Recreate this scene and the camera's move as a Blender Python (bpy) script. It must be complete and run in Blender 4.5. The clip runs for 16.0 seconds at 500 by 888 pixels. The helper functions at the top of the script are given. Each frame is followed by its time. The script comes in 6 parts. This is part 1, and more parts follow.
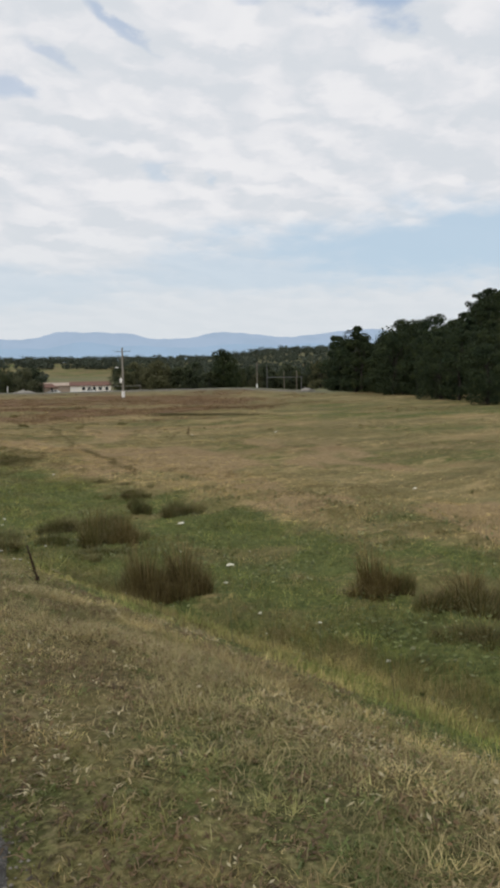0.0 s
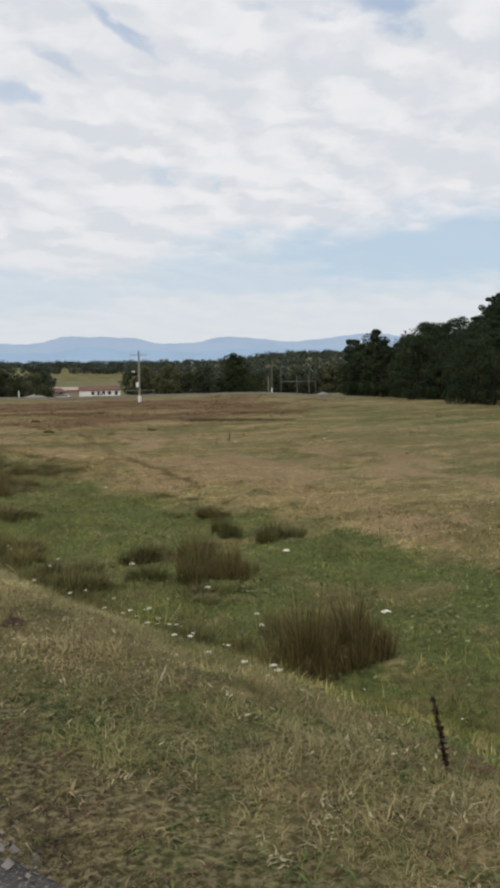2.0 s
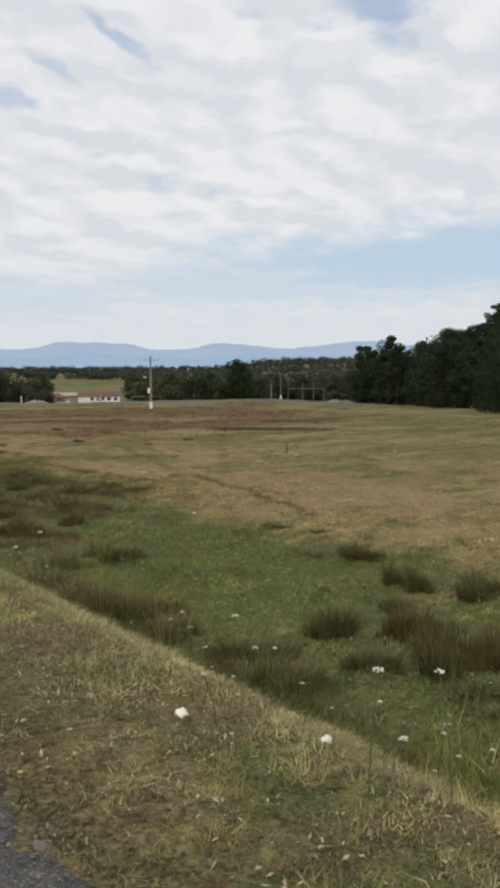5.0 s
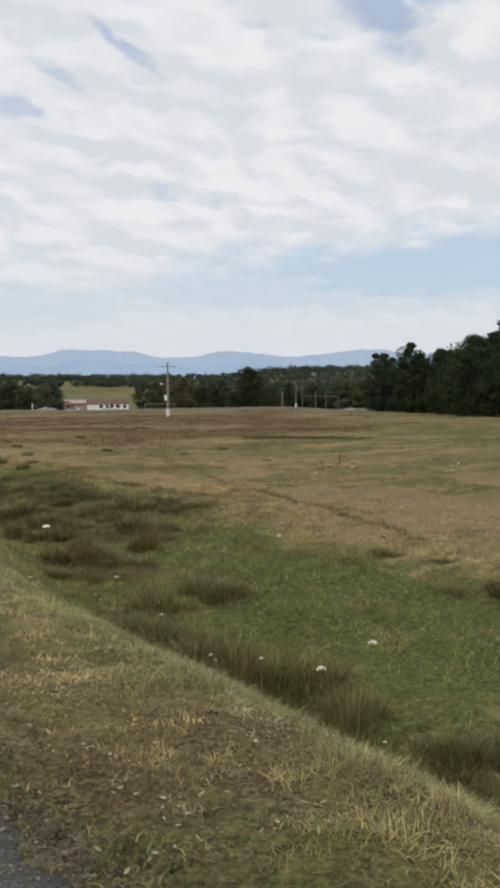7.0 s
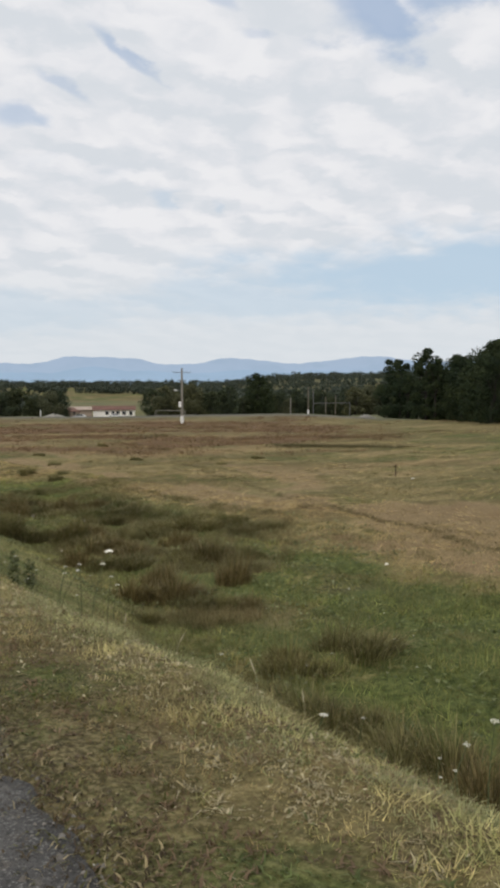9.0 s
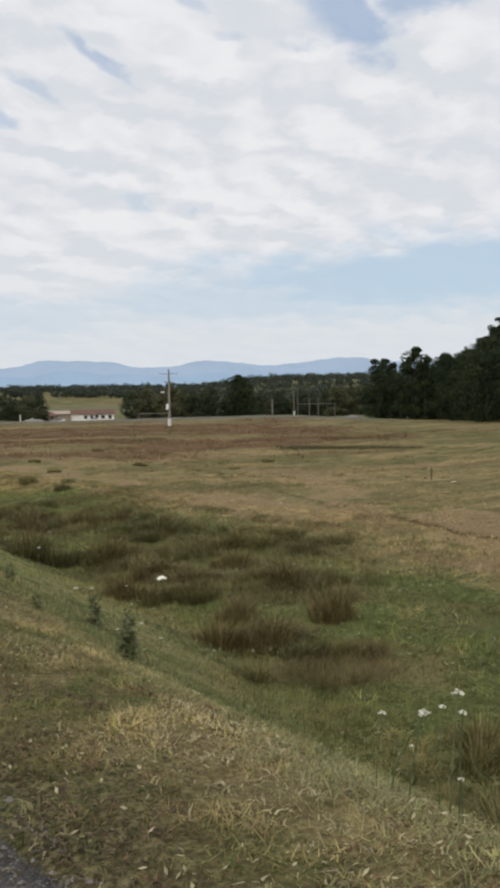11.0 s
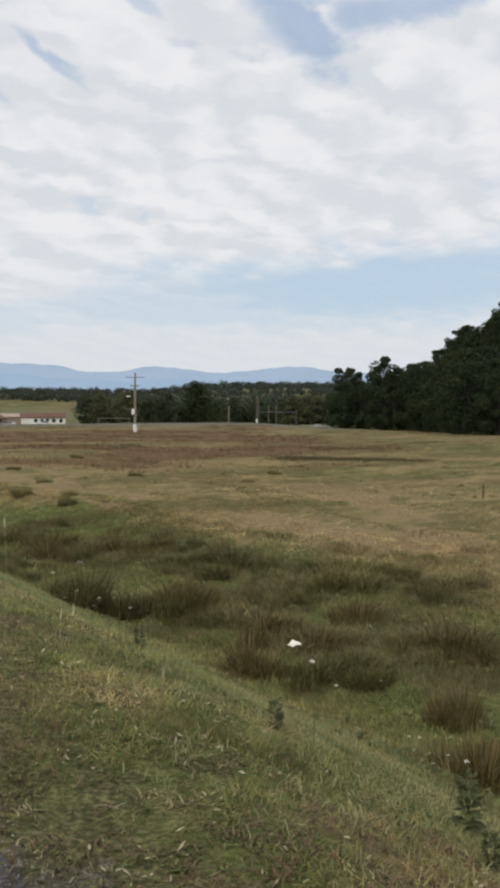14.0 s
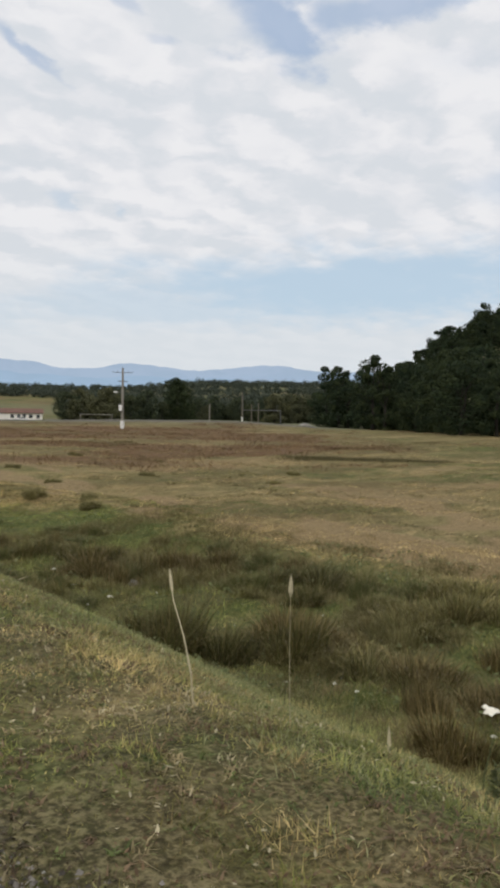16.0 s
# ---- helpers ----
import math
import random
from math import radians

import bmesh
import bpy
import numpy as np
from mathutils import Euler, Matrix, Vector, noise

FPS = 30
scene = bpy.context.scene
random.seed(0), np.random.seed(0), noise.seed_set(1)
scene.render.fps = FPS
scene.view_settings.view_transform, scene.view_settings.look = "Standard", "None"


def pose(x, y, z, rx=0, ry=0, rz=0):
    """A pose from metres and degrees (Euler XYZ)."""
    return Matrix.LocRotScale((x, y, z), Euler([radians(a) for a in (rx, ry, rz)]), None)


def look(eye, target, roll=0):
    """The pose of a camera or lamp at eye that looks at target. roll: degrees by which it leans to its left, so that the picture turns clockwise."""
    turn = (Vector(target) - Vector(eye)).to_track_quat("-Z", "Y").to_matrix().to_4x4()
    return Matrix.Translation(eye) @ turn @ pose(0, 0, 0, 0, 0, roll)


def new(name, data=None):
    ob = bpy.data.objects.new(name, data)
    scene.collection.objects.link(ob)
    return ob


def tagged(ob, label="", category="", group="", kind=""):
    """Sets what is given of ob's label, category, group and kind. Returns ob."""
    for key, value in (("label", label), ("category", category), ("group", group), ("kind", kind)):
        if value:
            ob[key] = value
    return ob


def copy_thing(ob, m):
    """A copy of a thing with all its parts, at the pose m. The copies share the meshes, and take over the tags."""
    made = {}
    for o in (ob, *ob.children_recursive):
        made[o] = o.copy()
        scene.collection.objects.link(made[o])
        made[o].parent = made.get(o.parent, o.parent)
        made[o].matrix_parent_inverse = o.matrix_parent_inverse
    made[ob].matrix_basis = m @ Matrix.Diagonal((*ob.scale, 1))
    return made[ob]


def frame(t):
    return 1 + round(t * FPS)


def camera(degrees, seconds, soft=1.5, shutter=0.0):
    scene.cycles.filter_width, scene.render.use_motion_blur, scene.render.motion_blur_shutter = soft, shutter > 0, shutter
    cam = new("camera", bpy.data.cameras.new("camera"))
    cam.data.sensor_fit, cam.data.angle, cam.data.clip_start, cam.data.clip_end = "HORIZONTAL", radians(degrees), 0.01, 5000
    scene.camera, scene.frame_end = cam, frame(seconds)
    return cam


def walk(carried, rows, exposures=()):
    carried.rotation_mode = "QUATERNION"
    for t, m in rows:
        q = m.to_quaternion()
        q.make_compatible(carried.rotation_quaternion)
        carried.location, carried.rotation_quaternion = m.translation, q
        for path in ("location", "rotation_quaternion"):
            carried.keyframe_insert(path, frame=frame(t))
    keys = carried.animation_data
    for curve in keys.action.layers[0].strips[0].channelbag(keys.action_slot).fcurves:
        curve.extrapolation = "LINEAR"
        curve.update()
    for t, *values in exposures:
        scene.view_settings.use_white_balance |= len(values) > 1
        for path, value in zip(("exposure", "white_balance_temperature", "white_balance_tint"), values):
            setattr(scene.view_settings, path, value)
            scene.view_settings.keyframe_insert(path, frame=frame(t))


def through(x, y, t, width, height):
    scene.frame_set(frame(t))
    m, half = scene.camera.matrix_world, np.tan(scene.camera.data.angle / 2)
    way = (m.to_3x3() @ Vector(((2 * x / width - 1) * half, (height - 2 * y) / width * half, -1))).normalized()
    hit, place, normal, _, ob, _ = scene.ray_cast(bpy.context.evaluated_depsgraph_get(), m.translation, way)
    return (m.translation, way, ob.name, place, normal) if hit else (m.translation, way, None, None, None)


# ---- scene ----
cam = camera(33.7, 16.0, soft=3.8)
PATH = [
    (0, (-0.047, -1.492, 1.082), (1.151, 0.103, 0.938), -0.9),
    (0.5, (-0.06, -0.699, 1.079), (1.137, 0.897, 0.939), -1.0),
    (1, (-0.059, 0.131, 1.079), (1.138, 1.727, 0.943), -1.0),
    (1.5, (-0.058, 0.961, 1.078), (1.134, 2.561, 0.94), -0.8),
    (2, (-0.081, 1.744, 1.082), (1.108, 3.347, 0.949), -0.9),
    (2.5, (-0.126, 2.506, 1.114), (1.06, 4.111, 0.991), -1.0),
    (3, (-0.17, 3.292, 1.137), (1.017, 4.897, 1.02), -1.0),
    (3.5, (-0.19, 4.088, 1.145), (1.0, 5.69, 1.029), -1.0),
    (4, (-0.204, 4.896, 1.148), (0.99, 6.495, 1.029), -0.9),
    (4.5, (-0.223, 5.708, 1.151), (0.976, 7.305, 1.032), -0.7),
    (5, (-0.229, 6.553, 1.145), (0.974, 8.146, 1.028), -0.5),
    (7.5, (-0.119, 10.547, 1.091), (1.073, 12.151, 1.0), -0.3),
    (8, (-0.118, 11.312, 1.09), (1.075, 12.915, 1.007), -0.1),
    (8.5, (-0.098, 12.105, 1.093), (1.091, 13.711, 1.014), -0.1),
    (9, (-0.075, 12.889, 1.088), (1.116, 14.494, 1.007), -0.3),
    (9.5, (-0.051, 13.623, 1.077), (1.143, 15.225, 1.006), -0.5),
    (12, (0.244, 17.565, 1.008), (1.515, 19.107, 0.926), -1.1),
    (12.5, (0.256, 18.316, 1.0), (1.543, 19.845, 0.922), -0.9),
    (13, (0.289, 19.06, 0.99), (1.597, 20.572, 0.918), -0.5),
    (13.5, (0.325, 19.799, 1.003), (1.65, 21.295, 0.939), -0.1),
    (14, (0.36, 20.536, 1.014), (1.695, 22.024, 0.955), 0.2),
    (14.5, (0.412, 21.308, 0.999), (1.758, 22.786, 0.931), 0.5),
    (15, (0.524, 22.134, 0.998), (1.88, 23.602, 0.928), 0.3),
    (15.5, (0.605, 22.942, 0.939), (1.975, 24.397, 0.876), 0.9),
    (16, (0.669, 23.679, 0.921), (2.049, 25.125, 0.859), 0.9),
]
walk(cam, [(t, look(eye, target, roll)) for t, eye, target, roll in PATH])

# ---------------------------------------------------------------- light
SUN_AZ, SUN_EL = radians(-112), radians(48)   # azimuth to the right of +y
world = bpy.data.worlds.new("overcast_sky")
scene.world = world
world.use_nodes = True


class Nodes:
    """A short way to write node trees."""

    def __init__(self, tree):
        self.tree = tree
        tree.nodes.clear()

    def add(self, kind, ins=None, **props):
        n = self.tree.nodes.new(kind)
        for k, v in props.items():
            setattr(n, k, v)
        for k, v in (ins or {}).items():
            s = n.inputs[k]
            if isinstance(v, bpy.types.NodeSocket):
                self.tree.links.new(v, s)
            else:
                s.default_value = v
        return n

    def math(self, op, a, b=0.0, c=0.0, clamp=False):
        return self.add("ShaderNodeMath", {0: a, 1: b, 2: c}, operation=op, use_clamp=clamp).outputs[0]

    def smooth(self, v, lo, hi, out_lo=0.0, out_hi=1.0):
        return self.add("ShaderNodeMapRange", {0: v, 1: lo, 2: hi, 3: out_lo, 4: out_hi}, interpolation_type="SMOOTHSTEP").outputs[0]

    def mix(self, f, a, b, blend="MIX"):
        n = self.add("ShaderNodeMix", data_type="RGBA", blend_type=blend)
        for s, v in ((n.inputs[0], f), (n.inputs[6], a), (n.inputs[7], b)):
            if isinstance(v, bpy.types.NodeSocket):
                self.tree.links.new(v, s)
            else:
                s.default_value = (*v, 1) if isinstance(v, tuple) and len(v) == 3 else v
        return n.outputs[2]

    def noise(self, vec, scale, detail=4.0, rough=0.55, **props):
        ins = {"Scale": scale, "Detail": detail, "Roughness": rough}
        if vec is not None:
            ins["Vector"] = vec
        return self.add("ShaderNodeTexNoise", ins, **props).outputs[0]


def build_sky():
    n = Nodes(world.node_tree)
    sky = n.add("ShaderNodeTexSky", sky_type="NISHITA", sun_disc=False, sun_elevation=SUN_EL, sun_rotation=SUN_AZ, dust_density=1.5)
    way = n.add("ShaderNodeTexCoord").outputs["Generated"]
    sep = n.add("ShaderNodeSeparateXYZ", {0: way})
    x, y, z = sep.outputs
    up = n.math("ADD", n.math("MAXIMUM", z, 0.0), 0.20)
    px, py = n.math("DIVIDE", x, up), n.math("DIVIDE", y, up)
    plane = n.add("ShaderNodeCombineXYZ", {0: px, 1: py, 2: 0.0}).outputs[0]
    # bearings round the middle of the valley: u to the right, v up
    ahead = n.math("MAXIMUM", n.math("ADD", n.math("MULTIPLY", x, 0.6), n.math("MULTIPLY", y, 0.8)), 0.15)
    u = n.math("DIVIDE", n.math("SUBTRACT", n.math("MULTIPLY", x, 0.8), n.math("MULTIPLY", y, 0.6)), ahead)
    v = n.math("DIVIDE", z, ahead)
    wob = n.math("SUBTRACT", n.noise(plane, 3.0, 4.0, 0.55), 0.5)
    wob2 = n.math("SUBTRACT", n.noise(plane, 9.0, 4.0, 0.55), 0.5)

    def gap(u0, v0, ru, rv, tilt=0.0, strength=1.0, ragged=0.9):
        du, dv = n.math("SUBTRACT", n.math("ADD", u, n.math("MULTIPLY", wob2, 0.07)), u0), n.math("SUBTRACT", n.math("ADD", v, n.math("MULTIPLY", wob, 0.05)), v0)
        dv = n.math("SUBTRACT", dv, n.math("MULTIPLY", du, tilt))
        a, b = n.math("DIVIDE", du, ru), n.math("DIVIDE", dv, rv)
        d = n.math("SQRT", n.math("ADD", n.math("MULTIPLY", a, a), n.math("MULTIPLY", b, b)))
        d = n.math("ADD", d, n.math("ADD", n.math("MULTIPLY", wob, ragged), n.math("MULTIPLY", wob2, ragged)))
        return n.smooth(d, 1.25, 0.35, 0.0, strength)

    gaps = [gap(0.26, 0.168, 0.34, 0.055, 0.05, 0.95), gap(0.02, 0.135, 0.22, 0.03, 0.0, 0.55), gap(-0.30, 0.12, 0.2, 0.03, 0.0, 0.4),
            gap(0.15, 0.480, 0.075, 0.060, -0.6, 0.80, 2.4), gap(0.27, 0.505, 0.15, 0.03, 0.30, 0.7, 2.2), gap(-0.145, 0.424, 0.050, 0.011, -0.75, 0.60, 1.1),
            gap(-0.225, 0.395, 0.034, 0.012, -0.6, 0.42, 1.3), gap(-0.28, 0.354, 0.040, 0.015, 0.0, 0.60, 1.4), gap(-0.10, 0.248, 0.020, 0.010, 0.0, 0.45, 1.2),
            gap(-0.038, 0.247, 0.014, 0.007, 0.0, 0.35, 1.2), gap(-0.048, 0.485, 0.03, 0.010, -0.4, 0.40, 1.3), gap(0.01, 0.442, 0.02, 0.006, 0.0, 0.30, 1.2), gap(0.5, 0.3, 0.12, 0.03, 0.1, 0.4)]
    open_sky = gaps[0]
    for g in gaps[1:]:
        open_sky = n.math("MAXIMUM", open_sky, g)
    thin = n.smooth(n.noise(plane, 1.7, 5.0, 0.55), 0.60, 0.84, 0.0, 0.30)
    open_sky = n.math("MAXIMUM", open_sky, thin)
    # rows of small flat clouds: the side towards the light is white, the underside blue-grey
    turned = n.add("ShaderNodeMapping", {0: plane, 2: (0.0, 0.0, 0.35), 3: (0.95, 1.10, 1.0)}).outputs[0]
    warp = n.add("ShaderNodeCombineXYZ", {0: n.math("MULTIPLY", wob, 0.22), 1: n.math("MULTIPLY", wob2, 0.22), 2: 0.0}).outputs[0]
    bent = n.add("ShaderNodeVectorMath", {0: turned, 1: warp}, operation="ADD").outputs[0]

    def mass(shift):
        at = n.add("ShaderNodeVectorMath", {0: bent, 1: shift}, operation="ADD").outputs[0]
        puffs = n.add("ShaderNodeTexVoronoi", {"Vector": at, "Scale": 6.5, "Smoothness": 0.7}, feature="SMOOTH_F1", voronoi_dimensions="2D").outputs["Distance"]
        lumps = n.noise(at, 4.6, 4.0, 0.50, noise_dimensions="2D")
        return n.math("ADD", n.math("MULTIPLY", n.math("SUBTRACT", 0.6, puffs), 0.55), lumps)

    here, there = mass((0.0, 0.0, 0.0)), mass((0.020, -0.055, 0.0))
    fine = n.noise(plane, 1.9, 3.0, 0.5, noise_dimensions="2D")
    wisp = n.noise(turned, 20.0, 5.0, 0.6, noise_dimensions="2D")
    relief = n.math("MULTIPLY", n.math("SUBTRACT", here, there), 1.55)
    body = n.math("ADD", n.math("MULTIPLY", here, 0.36), n.math("MULTIPLY", fine, 0.42))
    body = n.math("ADD", body, n.math("MULTIPLY", n.math("SUBTRACT", wisp, 0.5), 0.12))
    body = n.math("ADD", body, n.math("MULTIPLY", relief, 0.55))
    lit = n.smooth(body, 0.16, 0.54)
    cloud = n.mix(lit, (0.680, 0.715, 0.760), (0.775, 0.785, 0.818))
    cloud = n.mix(n.smooth(body, 0.40, 0.72, 0.0, 0.85), cloud, (0.848, 0.848, 0.866))
    haze = n.smooth(v, 0.24, 0.07, 0.0, 0.85)
    cloud = n.mix(haze, cloud, (0.685, 0.730, 0.770))
    blue = n.mix(1.0, sky.outputs[0], (0.125, 0.125, 0.125), "MULTIPLY")
    blue = n.mix(0.85, blue, n.mix(n.smooth(v, 0.20, 0.42), (0.505, 0.635, 0.755), (0.36, 0.48, 0.67)))
    both = n.mix(open_sky, cloud, blue)
    back = n.add("ShaderNodeBackground", {"Color": both, "Strength": 1.0})
    out = n.add("ShaderNodeOutputWorld", {"Surface": back.outputs[0]})


build_sky()
sun_data = bpy.data.lights.new("sun", "SUN")
sun_data.energy, sun_data.angle, sun_data.color = 1.3, radians(14), (1.0, 0.95, 0.87)
sun = new("sun", sun_data)
sun.matrix_world = look((100 * math.sin(SUN_AZ) * math.cos(SUN_EL), 100 * math.cos(SUN_AZ) * math.cos(SUN_EL), 100 * math.sin(SUN_EL)), (0, 0, 0))
scene.view_settings.exposure = 0.0

# ---------------------------------------------------------------- land
RNG = np.random.default_rng(7)


def lattice(ix, iy, seed):
    h = (ix.astype(np.int64) * 374761393 + iy.astype(np.int64) * 668265263 + seed * 1442695041) & 0xFFFFFFFF
    h = ((h ^ (h >> 13)) * 1274126177) & 0xFFFFFFFF
    return ((h ^ (h >> 16)) & 0xFFFF) / 65535.0


def value_noise(x, y, seed=0):
    x, y = np.asarray(x, float), np.asarray(y, float)
    ix, iy = np.floor(x), np.floor(y)
    fx, fy = x - ix, y - iy
    fx, fy = fx * fx * (3 - 2 * fx), fy * fy * (3 - 2 * fy)
    a, b = lattice(ix, iy, seed), lattice(ix + 1, iy, seed)
    c, d = lattice(ix, iy + 1, seed), lattice(ix + 1, iy + 1, seed)
    return (a * (1 - fx) + b * fx) * (1 - fy) + (c * (1 - fx) + d * fx) * fy


def fbm(x, y, size, seed=0, octaves=4):
    total, amp, norm = 0.0, 1.0, 0.0
    for k in range(octaves):
        total = total + amp * value_noise(np.asarray(x) * 2**k / size, np.asarray(y) * 2**k / size, seed + 17 * k)
        norm, amp = norm + amp, amp * 0.5
    return total / norm


def step(v, lo, hi):
    s = np.clip((np.asarray(v, float) - lo) / (hi - lo), 0, 1)
    return s * s * (3 - 2 * s)


def bend(y, start):
    """How far the lane has curved to the right."""
    k = np.clip(np.asarray(y, float) - start, 0, 18)
    return 0.0030 * k * k + 0.108 * np.clip(np.asarray(y, float) - start - 18, 0, 60)


def road_edge(y):
    return 0.60 + bend(y, 7.0) - 0.05 * step(y, 20.5, 21.5) - 0.14 * step(y, 22.8, 24.2) + 0.07 * (fbm(y, 0 * np.asarray(y, float), 1.3, 3) - 0.5)


def crest(y):
    return 1.78 + bend(y, 9.0) - 0.30 * np.exp(-(((np.asarray(y, float) - 21.3) / 2.6) ** 2)) + 0.18 * (fbm(y, 0 * np.asarray(y, float), 2.5, 9) - 0.5)


def foot(y):
    """Where the bank meets the meadow: steep in the middle stretch, gentler at both ends."""
    return crest(y) + 2.5 + 1.5 * step(y, 7.5, 4.5) + 1.1 * step(y, 18, 24)


def field_edge(y):
    """Where the green meadow gives way to the dry pasture."""
    return 10.6 + 0.5 * step(y, 15, 22) + 1.0 * step(y, 25, 31) + 1.2 * step(y, 10, 4) - 0.9 * step(y, 38, 42)


def height(x, y):
    """The land: a road on a low bank, a damp meadow below it, a rise with a sports ground, wooded hills far off."""
    x, y = np.asarray(x, float), np.asarray(y, float)
    c, f = crest(y), foot(y)
    verge = -0.02 - 0.06 * step(x - c, -1.0, -0.1)
    s = np.clip((x - c + 0.1) / (f - c + 0.1), 0, 1)
    drop = -1.74 * (0.62 * s + 0.38 * s * s * (3 - 2 * s))
    drop = drop - 0.03 * np.exp(-(((x - f) / 0.6) ** 2))
    z = verge + drop
    z = z + 0.32 * step(x, 8.5, 14) + 0.78 * step(np.where(x > 4, np.maximum(x, 0.48 * np.hypot(x, y)), x), 13, 60) + 0.20 * step(x, 60, 85)
    d = np.hypot(x, y)
    z = z + (1.00 * step(d, 112, 150) - 0.95 * step(d, 160, 198) - 0.8 * step(d, 205, 280)) * step(y - 1.05 * x, 0, 30)
    top = np.hypot(x - 285, y - 130)
    z = z + 55.0 * np.exp(-((top / 68) ** 2)) * step(top, 96, 72)
    z = z - 1.3 * np.exp(-(((x - 79) / 13) ** 2) - (((y - 149) / 9) ** 2))
    bump = (fbm(x, y, 2.2, 21) - 0.5) * 0.22 * step(x, f, f + 2) + (fbm(x, y, 14, 25, 3) - 0.5) * 0.5 * step(x, 10, 30) * (1 - step(x, 50, 70))
    bump = bump + (fbm(x, y, 0.45, 33, 3) - 0.5) * 0.17 * step(x, f - 0.5, f + 1) * (1 - step(x, 25, 40))
    bump = bump + (fbm(x, y, 0.5, 29, 3) - 0.5) * 0.07 * step(x - c, -0.9, -0.4)
    hill = 34 * (1 + 0.24 * step(np.degrees(np.arctan2(x, y)), 34, 40)) * step(d, 285, 1150) * (0.75 + 0.5 * fbm(x, y, 420, 31, 3)) * step(x, 10, 120)
    left = -0.9 * step(-x, 3.2, 5.0)
    return z + bump * (1 - step(d, 300, 400)) + hill + left


def z_at(x, y):
    return float(height(np.array([x]), np.array([y]))[0])


def zones(x, y):
    """Dry share, dark brown share and bare share of the sward."""
    x, y = np.asarray(x, float), np.asarray(y, float)
    n1, n2, n3 = fbm(x, y * 0.8, 5.5, 41), fbm(x, y, 1.4, 43), fbm(x * 0.7, y, 16, 47)
    edge = field_edge(y)
    field = step(x + 2.8 * (n1 - 0.5), edge - 0.7, edge + 1.2)
    across, along = 0.8 * x - 0.6 * y, 0.6 * x + 0.8 * y
    streak = fbm(across * 0.32, along, 1.5, 61, 4) * 0.5 + fbm(across * 0.3, along, 6.0, 63, 4) * 0.5
    patchy = step(0.55 * streak + 0.25 * n1 + 0.20 * n3, 0.42, 0.60)
    dry = 0.06 + (0.38 - 0.14 * step(y, 13, 16)) * step(0.5 * n2 + 0.5 * fbm(x, y, 0.6, 67, 3), 0.38, 0.64) * step(x, 4, 5) + field * (0.30 + 0.64 * patchy) - 0.14 * field * step(n2, 0.55, 0.75)
    dry = dry - 0.10 * step(x, 22, 40) * step(n3, 0.62, 0.45)
    c = crest(y)
    verge = step(x - c, 2.6, 0.5)
    worn = 0.18 + 0.62 * step(0.5 * fbm(x, y, 0.45, 51) + 0.5 * fbm(x, y, 1.9, 53), 0.36, 0.62)
    worn = worn + 0.10 * np.exp(-(((x - c + 0.05) / 0.38) ** 2)) - 0.22 * step(x - c, 0.4, 1.2) - 0.25 * step(y, 18.5, 21.5) - 0.20 * np.exp(-(((y - 6.6) / 1.6) ** 2)) * step(x, 1.3, 0.9) - 0.14 * step(y, 4.5, 3) - 0.24 * step(x - road_edge(y), 0.85, 0.35) * step(y, 6.2, 4.8) * step(y, 2.0, 3.0) - 0.03 * step(y, 22.5, 24)
    worn = worn - 0.55 * np.exp(-(((x - 1.07) / 0.24) ** 2) - (((y - 13.86) / 0.38) ** 2)) + 0.25 * np.exp(-(((y - 13.1) / 0.5) ** 2)) * step(x, 1.6, 1.3)
    dry = dry * (1 - verge) + verge * worn
    dry = dry + 0.26 * step(x - c, 0.4, 0.9) * step(x - foot(y), 0.9, 0.2) * step(y, 17, 20)
    dry = dry + 0.18 * step(y, 9, 11) * step(y, 19, 17) * step(x - c, 0.2, -0.2) * step(x - road_edge(y), 0.45, 0.75) - 0.16 * step(x - road_edge(y), 0.60, 0.30) * step(y, 12, 13.5) * step(x - c, 0.2, -0.2)
    d, bearing = np.hypot(x, y), np.degrees(np.arctan2(x, y))
    moor = step(d + 20 * (n3 - 0.5), 57, 68) * step(d, 144, 134) * (0.12 + 0.88 * step(bearing + 8 * (n1 - 0.5), 42, 34))
    brown = moor * (0.30 + 0.70 * step(fbm(across * 0.35, along, 5.0, 57, 4), 0.38, 0.58))
    brown = np.maximum(brown, 0.34 * field * step(fbm(across * 0.3, along, 3.4, 65, 4), 0.55, 0.66))
    brown = np.maximum(brown, 0.45 * step(x, 36, 48) * step(fbm(x * 1.0, y * 0.6, 15, 59), 0.52, 0.66) * step(y, 40, 60))
    return np.clip(dry, 0, 1), np.clip(brown, 0, 1)


def bare(x, y):
    """Where the pasture is grazed down to pinkish dead thatch."""
    x, y = np.asarray(x, float), np.asarray(y, float)
    band = step(x - field_edge(y), -0.4, 1.0) * step(x, 30, 17)
    near = step(fbm(x * 1.3 - 0.5 * y, y * 0.5 + 0.4 * x, 3.2, 111, 4), 0.50, 0.64) * band
    far = 0.4 * step(fbm(x, y, 11, 113, 4), 0.54, 0.68) * step(x, 14, 22) * step(x, 75, 50)
    patch = 1.2 * np.exp(-(((x - 12.0 - 0.4 * (y - 22.7)) / 0.55) ** 2) - (((y - 22.7) / 0.9) ** 2))
    return np.clip(near + far + patch, 0, 1)


